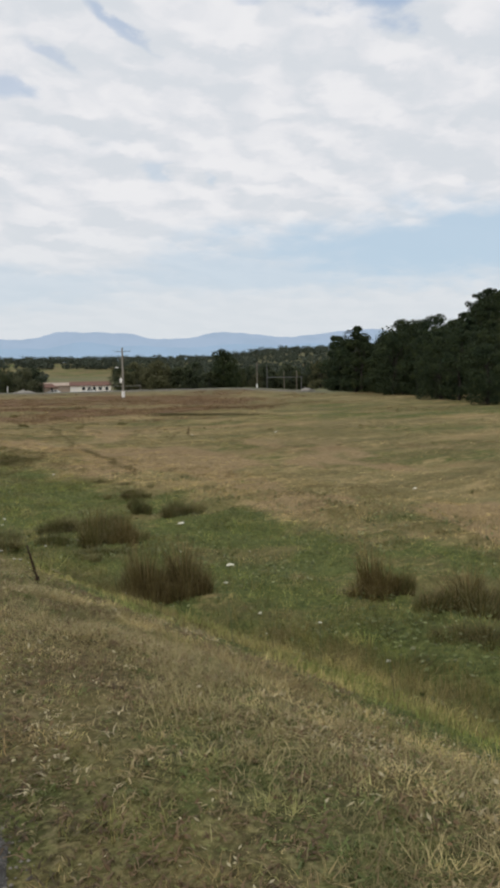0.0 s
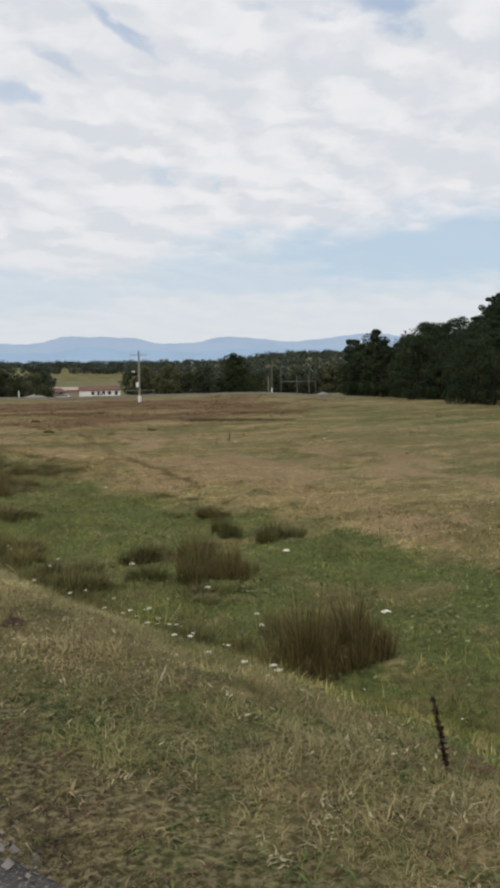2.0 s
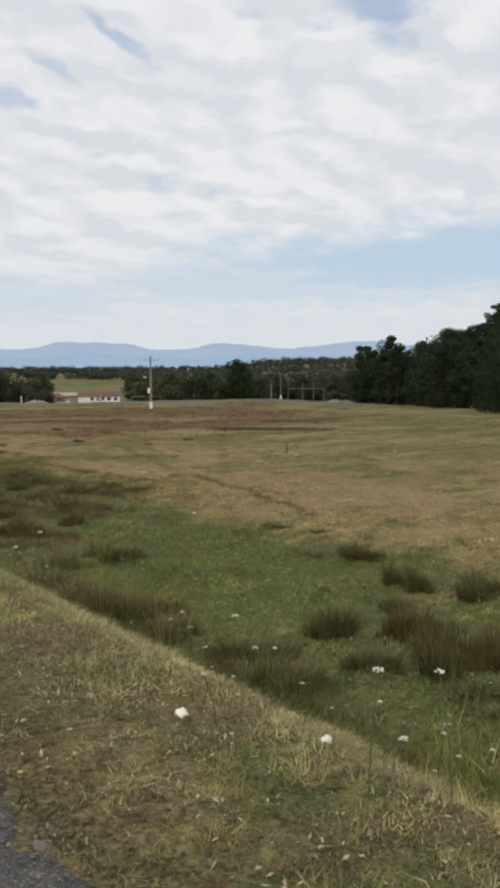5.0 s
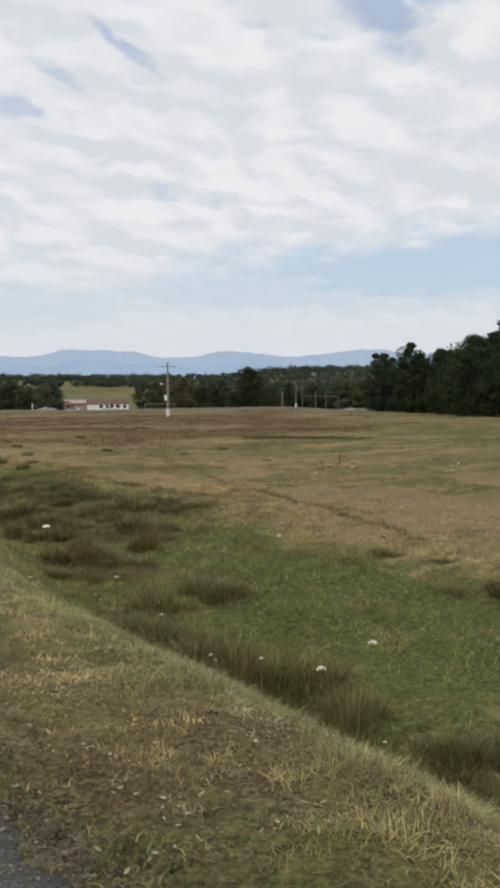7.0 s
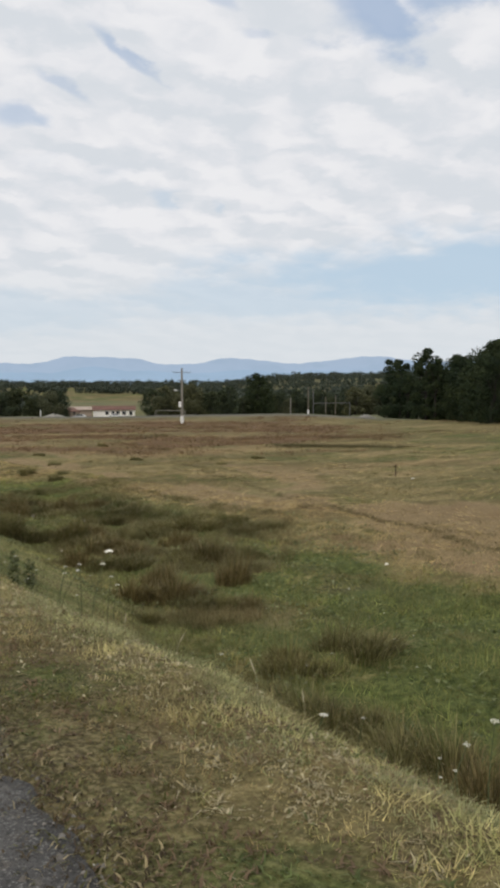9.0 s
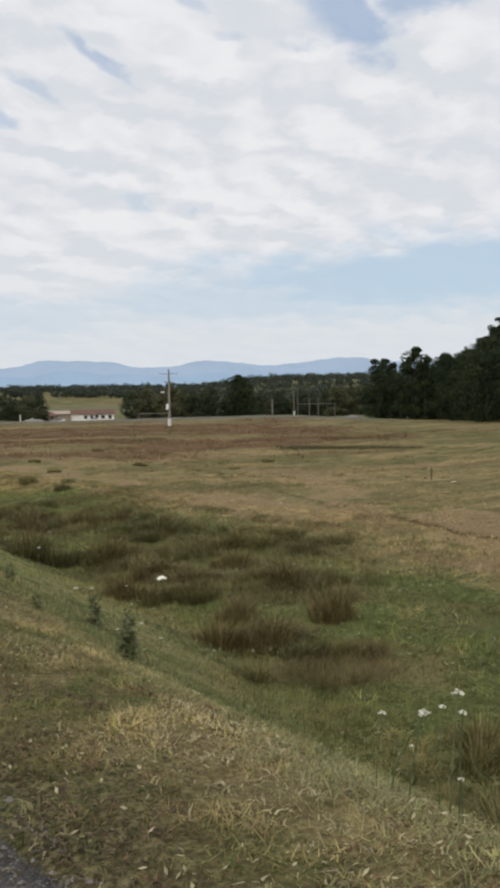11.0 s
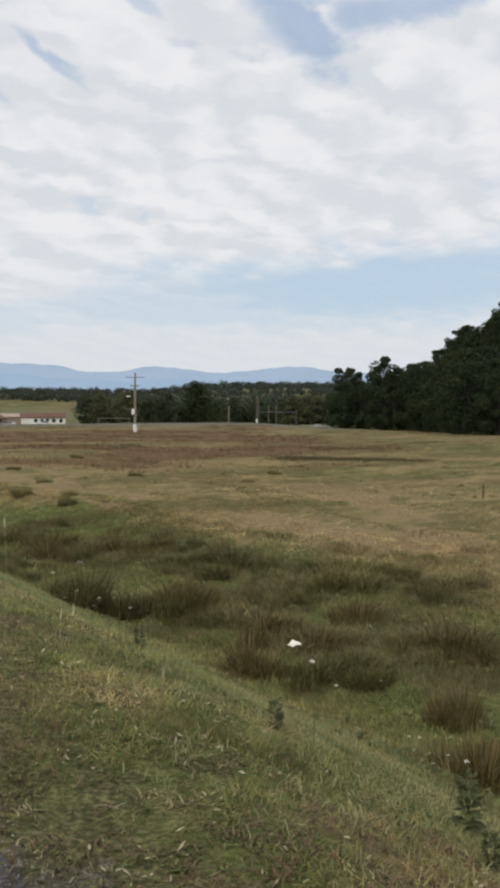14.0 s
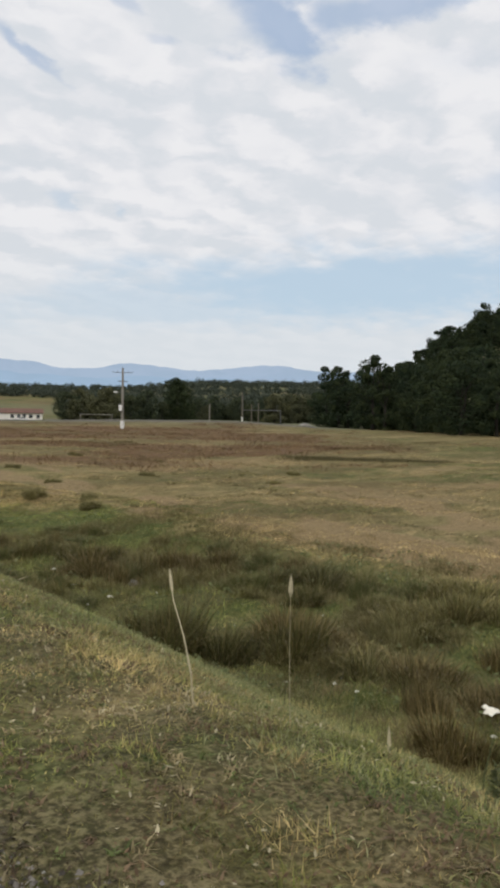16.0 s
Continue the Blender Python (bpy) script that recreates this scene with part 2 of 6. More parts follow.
def litter(x, y):
    """Dead brown thatch and soil showing between the plants: thick by the lane, in spots on the verge and in the rush bed."""
    c = crest(y)
    spots = step(0.6 * fbm(x, y, 0.13, 151, 3) + 0.4 * fbm(x, y, 0.7, 153, 3), 0.44, 0.60)
    lane = step(x - road_edge(y), 0.55, 0.12) * (1 + 0.7 * step(y, 12, 13.5) * step(y, 21, 19))
    bed = step(x, 5.2, 6.2) * step(x, 10.6, 9.2) * step(y, 20, 23) * step(y, 45, 40) * step(fbm(x, y * 1.3, 1.7, 91, 3), 0.34, 0.48)
    return np.clip(step(x - c, 0.9, 0.2) * (0.24 + 0.14 * lane + 0.34 * spots + 0.24 * step(y, 6.0, 4.5) * step(y, 2.0, 3.0) * step(x - road_edge(y), 1.0, 0.5)) * (1 + 0.2 * step(y, 20, 22)) + 0.62 * bed, 0, 1)


def gravel(x, y):
    """Crumbled edge of the lane, and the track along the brow by the pitch."""
    e, d = road_edge(y), np.hypot(x, y)
    loose = np.exp(-(((y - 24.5) / 0.55) ** 2))
    start = np.exp(-(((y - 1.6) / 0.6) ** 2))
    spill = 0.04 + 0.30 * loose + 0.24 * start + 0.08 * np.exp(-(((y - 6.6) / 1.2) ** 2))
    edge = step(x - e + 0.5 * (fbm(x, y, 0.30, 155, 3) - 0.5), spill + 0.10, spill - 0.06) * step(d, 60, 45)
    track = step(d, 138, 142) * step(d, 154, 151) * step(np.degrees(np.arctan2(x, y)), 46, 40)
    return np.clip((0.52 + 0.10 * loose + 0.05 * start) * edge + 0.85 * track, 0, 1)


# ---------------------------------------------------------------- materials
def material(name):
    m = bpy.data.materials.new(name)
    m.use_nodes = True
    return m, Nodes(m.node_tree)


def finish(n, colour, rough=0.8, bump=None, strength=0.3, metal=0.0, dist=0.02, spec=0.3):
    ins = {"Base Color": colour if isinstance(colour, bpy.types.NodeSocket) else (*colour, 1), "Roughness": rough, "Metallic": metal, "Specular IOR Level": spec}
    if bump is not None:
        ins["Normal"] = n.add("ShaderNodeBump", {"Height": bump, "Strength": strength, "Distance": dist}).outputs[0]
    b = n.add("ShaderNodeBsdfPrincipled", ins)
    n.add("ShaderNodeOutputMaterial", {"Surface": b.outputs[0]})


def plain(name, colour, vary=0.15, scale=6.0, rough=0.7, metal=0.0, strength=0.25):
    m, n = material(name)
    pos = n.add("ShaderNodeTexCoord").outputs["Object"]
    a, b = n.noise(pos, scale, 5.0), n.noise(pos, scale * 7, 3.0)
    f = n.math("ADD", n.math("MULTIPLY", a, 0.7), n.math("MULTIPLY", b, 0.3))
    lo, hi = tuple(c * (1 - vary) for c in colour), tuple(min(1, c * (1 + vary)) for c in colour)
    finish(n, n.mix(n.smooth(f, 0.3, 0.7), lo, hi), rough, b, strength, metal)
    return m


def ground_material():
    m, n = material("sward_and_soil")
    tone = n.add("ShaderNodeVertexColor", layer_name="tone")
    sep = n.add("ShaderNodeSeparateColor", {0: tone.outputs[0]})
    dry, brown, mown = sep.outputs
    pos = n.add("ShaderNodeNewGeometry").outputs["Position"]
    flat = n.add("ShaderNodeMapping", {0: pos, 3: (1.0, 1.0, 0.3)}).outputs[0]
    big, mid, fine, tiny = n.noise(flat, 0.22, 5.0, 0.6), n.noise(flat, 1.6, 5.0, 0.6), n.noise(flat, 9.0, 5.0, 0.65), n.noise(flat, 45.0, 3.0, 0.6)
    d = n.math("ADD", dry, n.math("MULTIPLY", n.math("SUBTRACT", mid, 0.5), 0.9))
    d = n.math("ADD", d, n.math("MULTIPLY", n.math("SUBTRACT", fine, 0.5), 0.9))
    d = n.smooth(d, 0.18, 0.86)
    green = n.mix(n.smooth(fine, 0.35, 0.65), (0.070, 0.092, 0.028), (0.152, 0.172, 0.056))
    straw = n.mix(n.smooth(fine, 0.3, 0.7), (0.180, 0.148, 0.066), (0.325, 0.262, 0.122))
    straw = n.mix(n.smooth(big, 0.42, 0.62, 0.0, 0.6), straw, (0.210, 0.185, 0.085))
    c = n.mix(d, green, straw)
    # olive and tan streaks over the pasture, bump shading put into their colour
    lie = n.add("ShaderNodeMapping", {0: flat, 2: (0.0, 0.0, 0.64), 3: (0.34, 1.0, 1.0)}).outputs[0]
    s1, s2 = n.noise(lie, 0.9, 5.0, 0.62), n.noise(lie, 3.2, 5.0, 0.65)
    grazed = n.smooth(dry, 0.20, 0.45)
    c = n.mix(n.math("MULTIPLY", grazed, n.smooth(n.math("ADD", n.math("MULTIPLY", s1, 0.5), n.math("MULTIPLY", s2, 0.5)), 0.51, 0.42, 0.0, 0.58)), c, (0.115, 0.100, 0.045))
    c = n.mix(n.math("MULTIPLY", grazed, n.smooth(n.math("ADD", n.math("MULTIPLY", s1, 0.4), n.math("MULTIPLY", s2, 0.6)), 0.52, 0.61, 0.0, 0.75)), c, (0.420, 0.325, 0.165))
    s0 = n.noise(lie, 0.17, 5.0, 0.62)
    c = n.mix(n.math("MULTIPLY", grazed, n.smooth(s0, 0.50, 0.41, 0.0, 0.55)), c, (0.135, 0.122, 0.050))
    c = n.mix(n.math("MULTIPLY", grazed, n.smooth(s0, 0.52, 0.62, 0.0, 0.55)), c, (0.370, 0.275, 0.142))
    wear, thatch, stony = n.add("ShaderNodeSeparateColor", {0: n.add("ShaderNodeVertexColor", layer_name="wear").outputs[0]}).outputs
    w = n.smooth(n.math("ADD", wear, n.math("MULTIPLY", n.math("SUBTRACT", fine, 0.5), 0.8)), 0.25, 0.85)
    c = n.mix(w, c, n.mix(fine, (0.215, 0.160, 0.084), (0.385, 0.288, 0.158)))
    b = n.smooth(n.math("ADD", brown, n.math("MULTIPLY", n.math("SUBTRACT", mid, 0.5), 0.6)), 0.15, 0.8)
    c = n.mix(b, c, n.mix(fine, (0.095, 0.058, 0.033), (0.245, 0.155, 0.082)))
    l = n.smooth(n.math("ADD", thatch, n.math("MULTIPLY", n.math("SUBTRACT", n.noise(flat, 24.0, 4.0, 0.6), 0.5), 1.0)), 0.05, 0.95, 0.0, 0.80)
    c = n.mix(l, c, n.mix(n.smooth(tiny, 0.35, 0.65), (0.068, 0.054, 0.032), (0.205, 0.165, 0.092)))
    speck = n.noise(flat, 19.0, 4.0, 0.7)
    c = n.mix(n.smooth(speck, 0.50, 0.36, 0.0, 0.6), c, n.mix(1.0, c, (0.42, 0.40, 0.34), "MULTIPLY"))
    c = n.mix(n.smooth(speck, 0.56, 0.70, 0.0, 0.35), c, n.mix(1.0, c, (1.5, 1.5, 1.5), "MULTIPLY"))
    c = n.mix(n.smooth(tiny, 0.6, 0.42, 0.0, 0.55), c, n.mix(1.0, c, (0.45, 0.42, 0.36), "MULTIPLY"))
    c = n.mix(n.math("MULTIPLY", mown, 1.0), c, n.mix(mid, (0.165, 0.157, 0.092), (0.118, 0.128, 0.066)))
    chips = n.add("ShaderNodeTexVoronoi", {"Vector": pos, "Scale": 140.0})
    grey = n.mix(n.smooth(n.add("ShaderNodeSeparateColor", {0: chips.outputs["Color"]}).outputs[0], 0.1, 0.95), (0.045, 0.040, 0.034), (0.215, 0.196, 0.170))
    g = n.smooth(n.math("ADD", stony, n.math("MULTIPLY", n.math("SUBTRACT", fine, 0.5), 0.9)), 0.35, 0.75)
    c = n.mix(g, c, grey)
    finish(n, c, 0.95, n.math("ADD", fine, n.math("MULTIPLY", tiny, 0.5)), 0.6, dist=0.06, spec=0.1)
    return m


def blade_material(name, through=0.35, vary=0.0):
    """Grass: each blade carries its own colour from green to straw."""
    m, n = material(name)
    tone = n.add("ShaderNodeVertexColor", layer_name="tone").outputs[0]
    isle = n.add("ShaderNodeNewGeometry").outputs["Random Per Island"]
    c = n.mix(n.smooth(isle, 0.0, 1.0, 0.0, 0.30), tone, n.mix(1.0, tone, (0.55, 0.55, 0.5), "MULTIPLY"))
    each = n.add("ShaderNodeObjectInfo").outputs["Random"]
    c = n.mix(n.math("MULTIPLY", each, vary), c, n.mix(1.0, c, (1.26, 1.14, 0.88), "MULTIPLY"))
    p = n.add("ShaderNodeBsdfPrincipled", {"Base Color": c, "Roughness": 0.6, "Specular IOR Level": 0.2})
    t = n.add("ShaderNodeBsdfTranslucent", {"Color": c})
    mix = n.add("ShaderNodeMixShader", {0: through, 1: p.outputs[0], 2: t.outputs[0]})
    n.add("ShaderNodeOutputMaterial", {"Surface": mix.outputs[0]})
    return m


def leaf_material(name, dark, light, yellow=0.0):
    m, n = material(name)
    isle = n.add("ShaderNodeNewGeometry").outputs["Random Per Island"]
    rnd = n.add("ShaderNodeObjectInfo").outputs["Random"]
    pos = n.add("ShaderNodeTexCoord").outputs["Object"]
    clump = n.noise(pos, 0.7, 3.0)
    c = n.mix(isle, dark, light)
    c = n.mix(n.smooth(clump, 0.4, 0.7, 0.0, 0.6), c, tuple(0.6 * a + 0.4 * b for a, b in zip(light, (0.10, 0.11, 0.03))))
    c = n.mix(n.math("MULTIPLY", rnd, 0.5), c, n.mix(1.0, c, (1.25, 1.05, 0.7), "MULTIPLY"))
    p = n.add("ShaderNodeBsdfPrincipled", {"Base Color": c, "Roughness": 0.75, "Specular IOR Level": 0.12})
    t = n.add("ShaderNodeBsdfTranslucent", {"Color": c})
    mix = n.add("ShaderNodeMixShader", {0: 0.22, 1: p.outputs[0], 2: t.outputs[0]})
    n.add("ShaderNodeOutputMaterial", {"Surface": mix.outputs[0]})
    return m


def asphalt_material():
    m, n = material("worn_asphalt")
    pos = n.add("ShaderNodeNewGeometry").outputs["Position"]
    a, b = n.noise(pos, 1.8, 5.0), n.noise(pos, 14.0, 4.0)
    chips = n.add("ShaderNodeTexVoronoi", {"Vector": pos, "Scale": 170.0})
    c = n.mix(n.smooth(a, 0.35, 0.65), (0.064, 0.061, 0.057), (0.112, 0.106, 0.097))
    c = n.mix(n.smooth(b, 0.52, 0.66, 0.0, 0.6), c, (0.150, 0.132, 0.106))
    c = n.mix(n.smooth(n.noise(pos, 38.0, 4.0, 0.7), 0.50, 0.36, 0.0, 0.7), c, (0.030, 0.028, 0.025))
    pick = n.add("ShaderNodeSeparateColor", {0: chips.outputs["Color"]}).outputs[0]
    c = n.mix(n.smooth(pick, 0.80, 1.0, 0.0, 0.6), c, (0.26, 0.25, 0.23))
    c = n.mix(n.smooth(pick, 0.45, 0.10, 0.0, 0.6), c, (0.040, 0.038, 0.036))
    finish(n, c, 0.85, chips.outputs["Distance"], 0.8, dist=0.006)
    return m


def stone_material():
    m, n = material("road_chippings")
    isle = n.add("ShaderNodeNewGeometry").outputs["Random Per Island"]
    grain = n.noise(n.add("ShaderNodeNewGeometry").outputs["Position"], 300.0, 3.0)
    c = n.mix(n.smooth(isle, 0.0, 1.0), (0.058, 0.050, 0.041), (0.225, 0.205, 0.178))
    c = n.mix(n.smooth(isle, 0.95, 1.0), c, (0.42, 0.40, 0.36))
    finish(n, c, 0.9, grain, 0.4, dist=0.002)
    return m


def hazy_backdrop_material(name, low, high, top):
    """Far mountains as a plain pale backdrop: the haze is painted as glowing colour."""
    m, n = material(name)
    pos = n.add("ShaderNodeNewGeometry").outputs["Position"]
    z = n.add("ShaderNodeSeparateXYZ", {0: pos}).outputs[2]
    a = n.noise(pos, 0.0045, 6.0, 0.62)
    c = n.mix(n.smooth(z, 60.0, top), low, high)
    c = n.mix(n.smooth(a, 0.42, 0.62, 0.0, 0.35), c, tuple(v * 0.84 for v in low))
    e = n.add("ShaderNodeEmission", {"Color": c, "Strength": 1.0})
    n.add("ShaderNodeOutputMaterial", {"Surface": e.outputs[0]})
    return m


M_GROUND = ground_material()
M_BLADE = blade_material("grass_blades", 0.45)
M_RUSH = blade_material("rush_stems", 0.25, 0.45)
M_ASPHALT = asphalt_material()
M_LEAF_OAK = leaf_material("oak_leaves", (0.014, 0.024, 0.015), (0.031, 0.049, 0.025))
# leaves of the far woods: bluish haze of the distance mixed into the base colour
M_LEAF_HILL_HAZED = leaf_material("hazed_hill_leaves", (0.046, 0.062, 0.056), (0.070, 0.088, 0.074))
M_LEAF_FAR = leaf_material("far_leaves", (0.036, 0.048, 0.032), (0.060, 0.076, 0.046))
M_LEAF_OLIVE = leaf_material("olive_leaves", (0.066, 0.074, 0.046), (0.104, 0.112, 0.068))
M_BARK = plain("bark", (0.030, 0.026, 0.021), 0.35, 3.0, 0.95)
M_CONCRETE = plain("pole_concrete", (0.25, 0.23, 0.195), 0.15, 2.0, 0.9)
M_WOODPOLE = plain("weathered_wood", (0.15, 0.13, 0.10), 0.25, 4.0, 0.9)
M_WHITE = plain("white_paint", (0.78, 0.77, 0.74), 0.06, 2.0, 0.6)
M_WALL = plain("white_render", (0.80, 0.77, 0.71), 0.08, 0.4, 0.9)
M_ROOF = plain("old_roof_tiles", (0.150, 0.082, 0.062), 0.25, 0.5, 0.9)
M_GLASS = plain("dark_window_glass", (0.03, 0.035, 0.04), 0.2, 1.0, 0.1)
M_STEEL = plain("dull_steel", (0.15, 0.15, 0.15), 0.1, 3.0, 0.5, 0.6)
M_HAZY_MOUNTAIN = hazy_backdrop_material("hazy_far_mountain", (0.375, 0.500, 0.650), (0.385, 0.482, 0.620), 290.0)
M_HAZY_FOOTHILL = hazy_backdrop_material("hazy_foothill", (0.365, 0.500, 0.650), (0.345, 0.468, 0.620), 220.0)


# ---------------------------------------------------------------- mesh helpers
def tri_mesh(name, verts, tris, mat, tone=None):
    me = bpy.data.meshes.new(name)
    verts, tris = np.asarray(verts, np.float32).reshape(-1, 3), np.asarray(tris, np.int32).reshape(-1, 3)
    me.vertices.add(len(verts))
    me.vertices.foreach_set("co", verts.ravel())
    me.loops.add(tris.size)
    me.loops.foreach_set("vertex_index", tris.ravel())
    me.polygons.add(len(tris))
    me.polygons.foreach_set("loop_start", np.arange(0, tris.size, 3, dtype=np.int32))
    if tone is not None:
        lay = me.color_attributes.new("tone", "FLOAT_COLOR", "POINT")
        lay.data.foreach_set("color", np.c_[tone, np.ones(len(tone))].astype(np.float32).ravel())
    me.update()
    me.validate()
    me.materials.append(mat)
    return me


def part(name, bm, mat, parent=None, label=""):
    me = bpy.data.meshes.new(name)
    bm.to_mesh(me)
    bm.free()
    me.materials.append(mat)
    ob = new(name, me)
    ob.parent = parent
    if label:
        tagged(ob, label)
    return ob


def mesh_part(name, me, parent=None, label=""):
    ob = new(name, me)
    ob.parent = parent
    if label:
        tagged(ob, label)
    return ob


def box(bm, lo, hi, bevel=0.0):
    g = bmesh.ops.create_cube(bm, size=1.0)
    lo, hi = Vector(lo), Vector(hi)
    bmesh.ops.scale(bm, vec=hi - lo, verts=g["verts"])
    bmesh.ops.translate(bm, vec=(lo + hi) / 2, verts=g["verts"])
    if bevel:
        edges = {e for v in g["verts"] for e in v.link_edges}
        bmesh.ops.bevel(bm, geom=list(edges), offset=bevel, segments=1, affect="EDGES")
    return bm


def tube(bm, points, radii, sides=8):
    """A tapered tube along points."""
    rings = []
    pts = [Vector(p) for p in points]
    for i, p in enumerate(pts):
        d = (pts[min(i + 1, len(pts) - 1)] - pts[max(i - 1, 0)]).normalized()
        a = d.orthogonal().normalized()
        b = d.cross(a)
        rings.append([bm.verts.new(p + radii[i] * (math.cos(k * math.tau / sides) * a + math.sin(k * math.tau / sides) * b)) for k in range(sides)])
    for r, s in zip(rings, rings[1:]):
        for k in range(sides):
            bm.faces.new((r[k], r[(k + 1) % sides], s[(k + 1) % sides], s[k]))
    bm.faces.new(rings[0][::-1])
    bm.faces.new(rings[-1])
    return bm


def blades(P, h, w, az, lean, tone, curl=1.0, simple=False):
    """Verts, triangles and colours of grass blades: a tapered, bent strip of three triangles each."""
    n = len(P)
    side = np.c_[np.cos(az), np.sin(az), np.zeros(n)] * (w / 2)[:, None]
    turn = az + np.pi / 2 + RNG.normal(0, 0.7, n)
    out = np.c_[np.cos(turn), np.sin(turn), np.zeros(n)] * (lean * h)[:, None]
    zz = np.array([0, 0, 1.0])
    mid = P + out * 0.35 + zz * (h * 0.55)[:, None]
    tip = P + out * (0.9 + 0.3 * curl) + zz * (h * np.clip(1.0 - 0.35 * lean * curl, 0.3, 1))[:, None]
    if simple:
        return np.stack([P - side, P + side, tip], 1).reshape(-1, 3), np.arange(3 * n).reshape(-1, 3), np.repeat(tone, 3, 0)
    V = np.stack([P - side, P + side, mid - side * 0.75, mid + side * 0.75, tip], 1).reshape(-1, 3)
    base = (np.arange(n) * 5)[:, None]
    T = (base[:, :, None] + np.array([[0, 1, 3], [0, 3, 2], [2, 3, 4]])[None]).reshape(-1, 3)
    C = np.repeat(tone, 5, 0)
    return V, T, C


GREEN, LUSH, OLIVE = np.array([0.185, 0.215, 0.066]), np.array([0.122, 0.166, 0.046]), np.array([0.250, 0.225, 0.086])
STRAW, PALE, RUST = np.array([0.400, 0.315, 0.165]), np.array([0.560, 0.480, 0.300]), np.array([0.250, 0.172, 0.104])


def sward_tone(x, y, wild=0.25):
    dry, brown = zones(x, y)
    n = len(x)
    mottle = fbm(x, y, 0.16, 121, 3)
    d = np.clip(dry + RNG.normal(0, wild * 0.6, n) + 1.2 * (mottle - 0.5) + 0.4 * bare(x, y), 0, 1)[:, None]
    g = GREEN + (LUSH - GREEN) * RNG.random((n, 1))
    g = g + (OLIVE - g) * np.clip(d * 1.6, 0, 1)
    s = STRAW + (PALE - STRAW) * (RNG.random((n, 1)) ** 5)
    c = g + (s - g) * step(d, 0.35, 0.8)
    ruddy = step(fbm(x, y, 0.6, 141, 3), 0.50, 0.66) * step(x - crest(y), 0.5, -0.1)
    rust = (RNG.random((n, 1)) < 0.06 * d + 0.5 * brown[:, None] + 0.28 * ruddy[:, None])
    c = np.where(rust, RUST * (0.7 + 0.6 * RNG.random((n, 1))), c)
    c = np.where(x[:, None] > crest(y)[:, None] + 0.5, c * 1.26, c)
    near = litter(x, y)[:, None]
    c = c + 0.34 * near * (RUST * (0.55 + 0.9 * RNG.random((n, 1)) ** 2) - c)
    # the crest of the bank: straw where the lane starts, yellow-green further on
    top = np.exp(-(((x - crest(y) - 0.05 + 0.15 * step(y, 12, 9)) / (0.45 + 0.2 * step(y, 12, 9))) ** 2))[:, None]
    early, late = step(y, 11, 7)[:, None], step(y, 17, 20)[:, None]
    crown = np.array([0.395, 0.392, 0.215]) + early * np.array([0.060, 0.015, 0.040])
    c = c + (0.80 - 0.26 * early - 0.68 * late) * top * (crown - c) * (0.45 + 1.0 * fbm(x, y, 0.35, 129, 3)[:, None])
    rough = step(x - foot(y), -0.5, 0.8)[:, None]
    slope = (step(x - crest(y), 0.3, 0.7) * step(x - foot(y), 0.4, -0.2) * step(fbm(x, y, 0.7, 185, 4), 0.44, 0.60))[:, None]
    damp = (step(x - crest(y), 0.3, 0.7) * step(x - foot(y), 0.6, -0.2) * step(y, 17, 20))[:, None]
    c = c + 0.50 * damp * (np.array([0.270, 0.280, 0.125]) - c)
    low = (step(x - crest(y), 0.9, 1.7) * step(x - foot(y), 0.8, 0.0) * step(y, 18, 21))[:, None]
    c = c + 0.75 * low * (np.array([0.178, 0.200, 0.080]) * (0.75 + 0.6 * RNG.random((n, 1))) - c)
    c = c + 0.55 * slope * (np.where(RNG.random((n, 1)) < 0.35, RUST, STRAW) - c)
    c = c * (1 - rough * 0.60 * (step(fbm(x, y, 0.55, 181, 3), 0.52, 0.66)[:, None] - 0.3))
    meadow = (step(x - foot(y), 0.3, 1.2) * step(x - field_edge(y), 0.5, -0.5))[:, None]
    c = c + 0.38 * meadow * (np.array([0.205, 0.205, 0.090]) * (0.5 + RNG.random((n, 1))) - c)
    ditch = (np.exp(-(((x - foot(y) - 0.25) / (0.85 + 0.35 * step(y, 13, 11))) ** 2)) * step(y, -0.5, 1.5) * step(y, 23, 19) * step(fbm(x, y, 1.0, 187, 3), 0.28, 0.46))[:, None]
    c = c + 0.70 * ditch * (np.array([0.165, 0.135, 0.066]) * (0.6 + 0.8 * RNG.random((n, 1))) - c)
    lush = (1.6 * np.exp(-(((x - 1.07) / 0.24) ** 2) - (((y - 13.86) / 0.38) ** 2)) + np.exp(-(((x - 0.95) / 0.25) ** 2) - (((y - 6.9) / 0.8) ** 2)))[:, None]
    c = c + np.clip(lush * 0.9, 0, 0.85) * (np.array([0.075, 0.098, 0.036]) - c)
    dull = (0.66 + 0.78 * step(fbm(x, y, 0.13, 123, 3), 0.28, 0.72)[:, None]) * (0.82 + 0.36 * step(fbm(x, y, 0.45, 125, 2), 0.28, 0.72)[:, None])
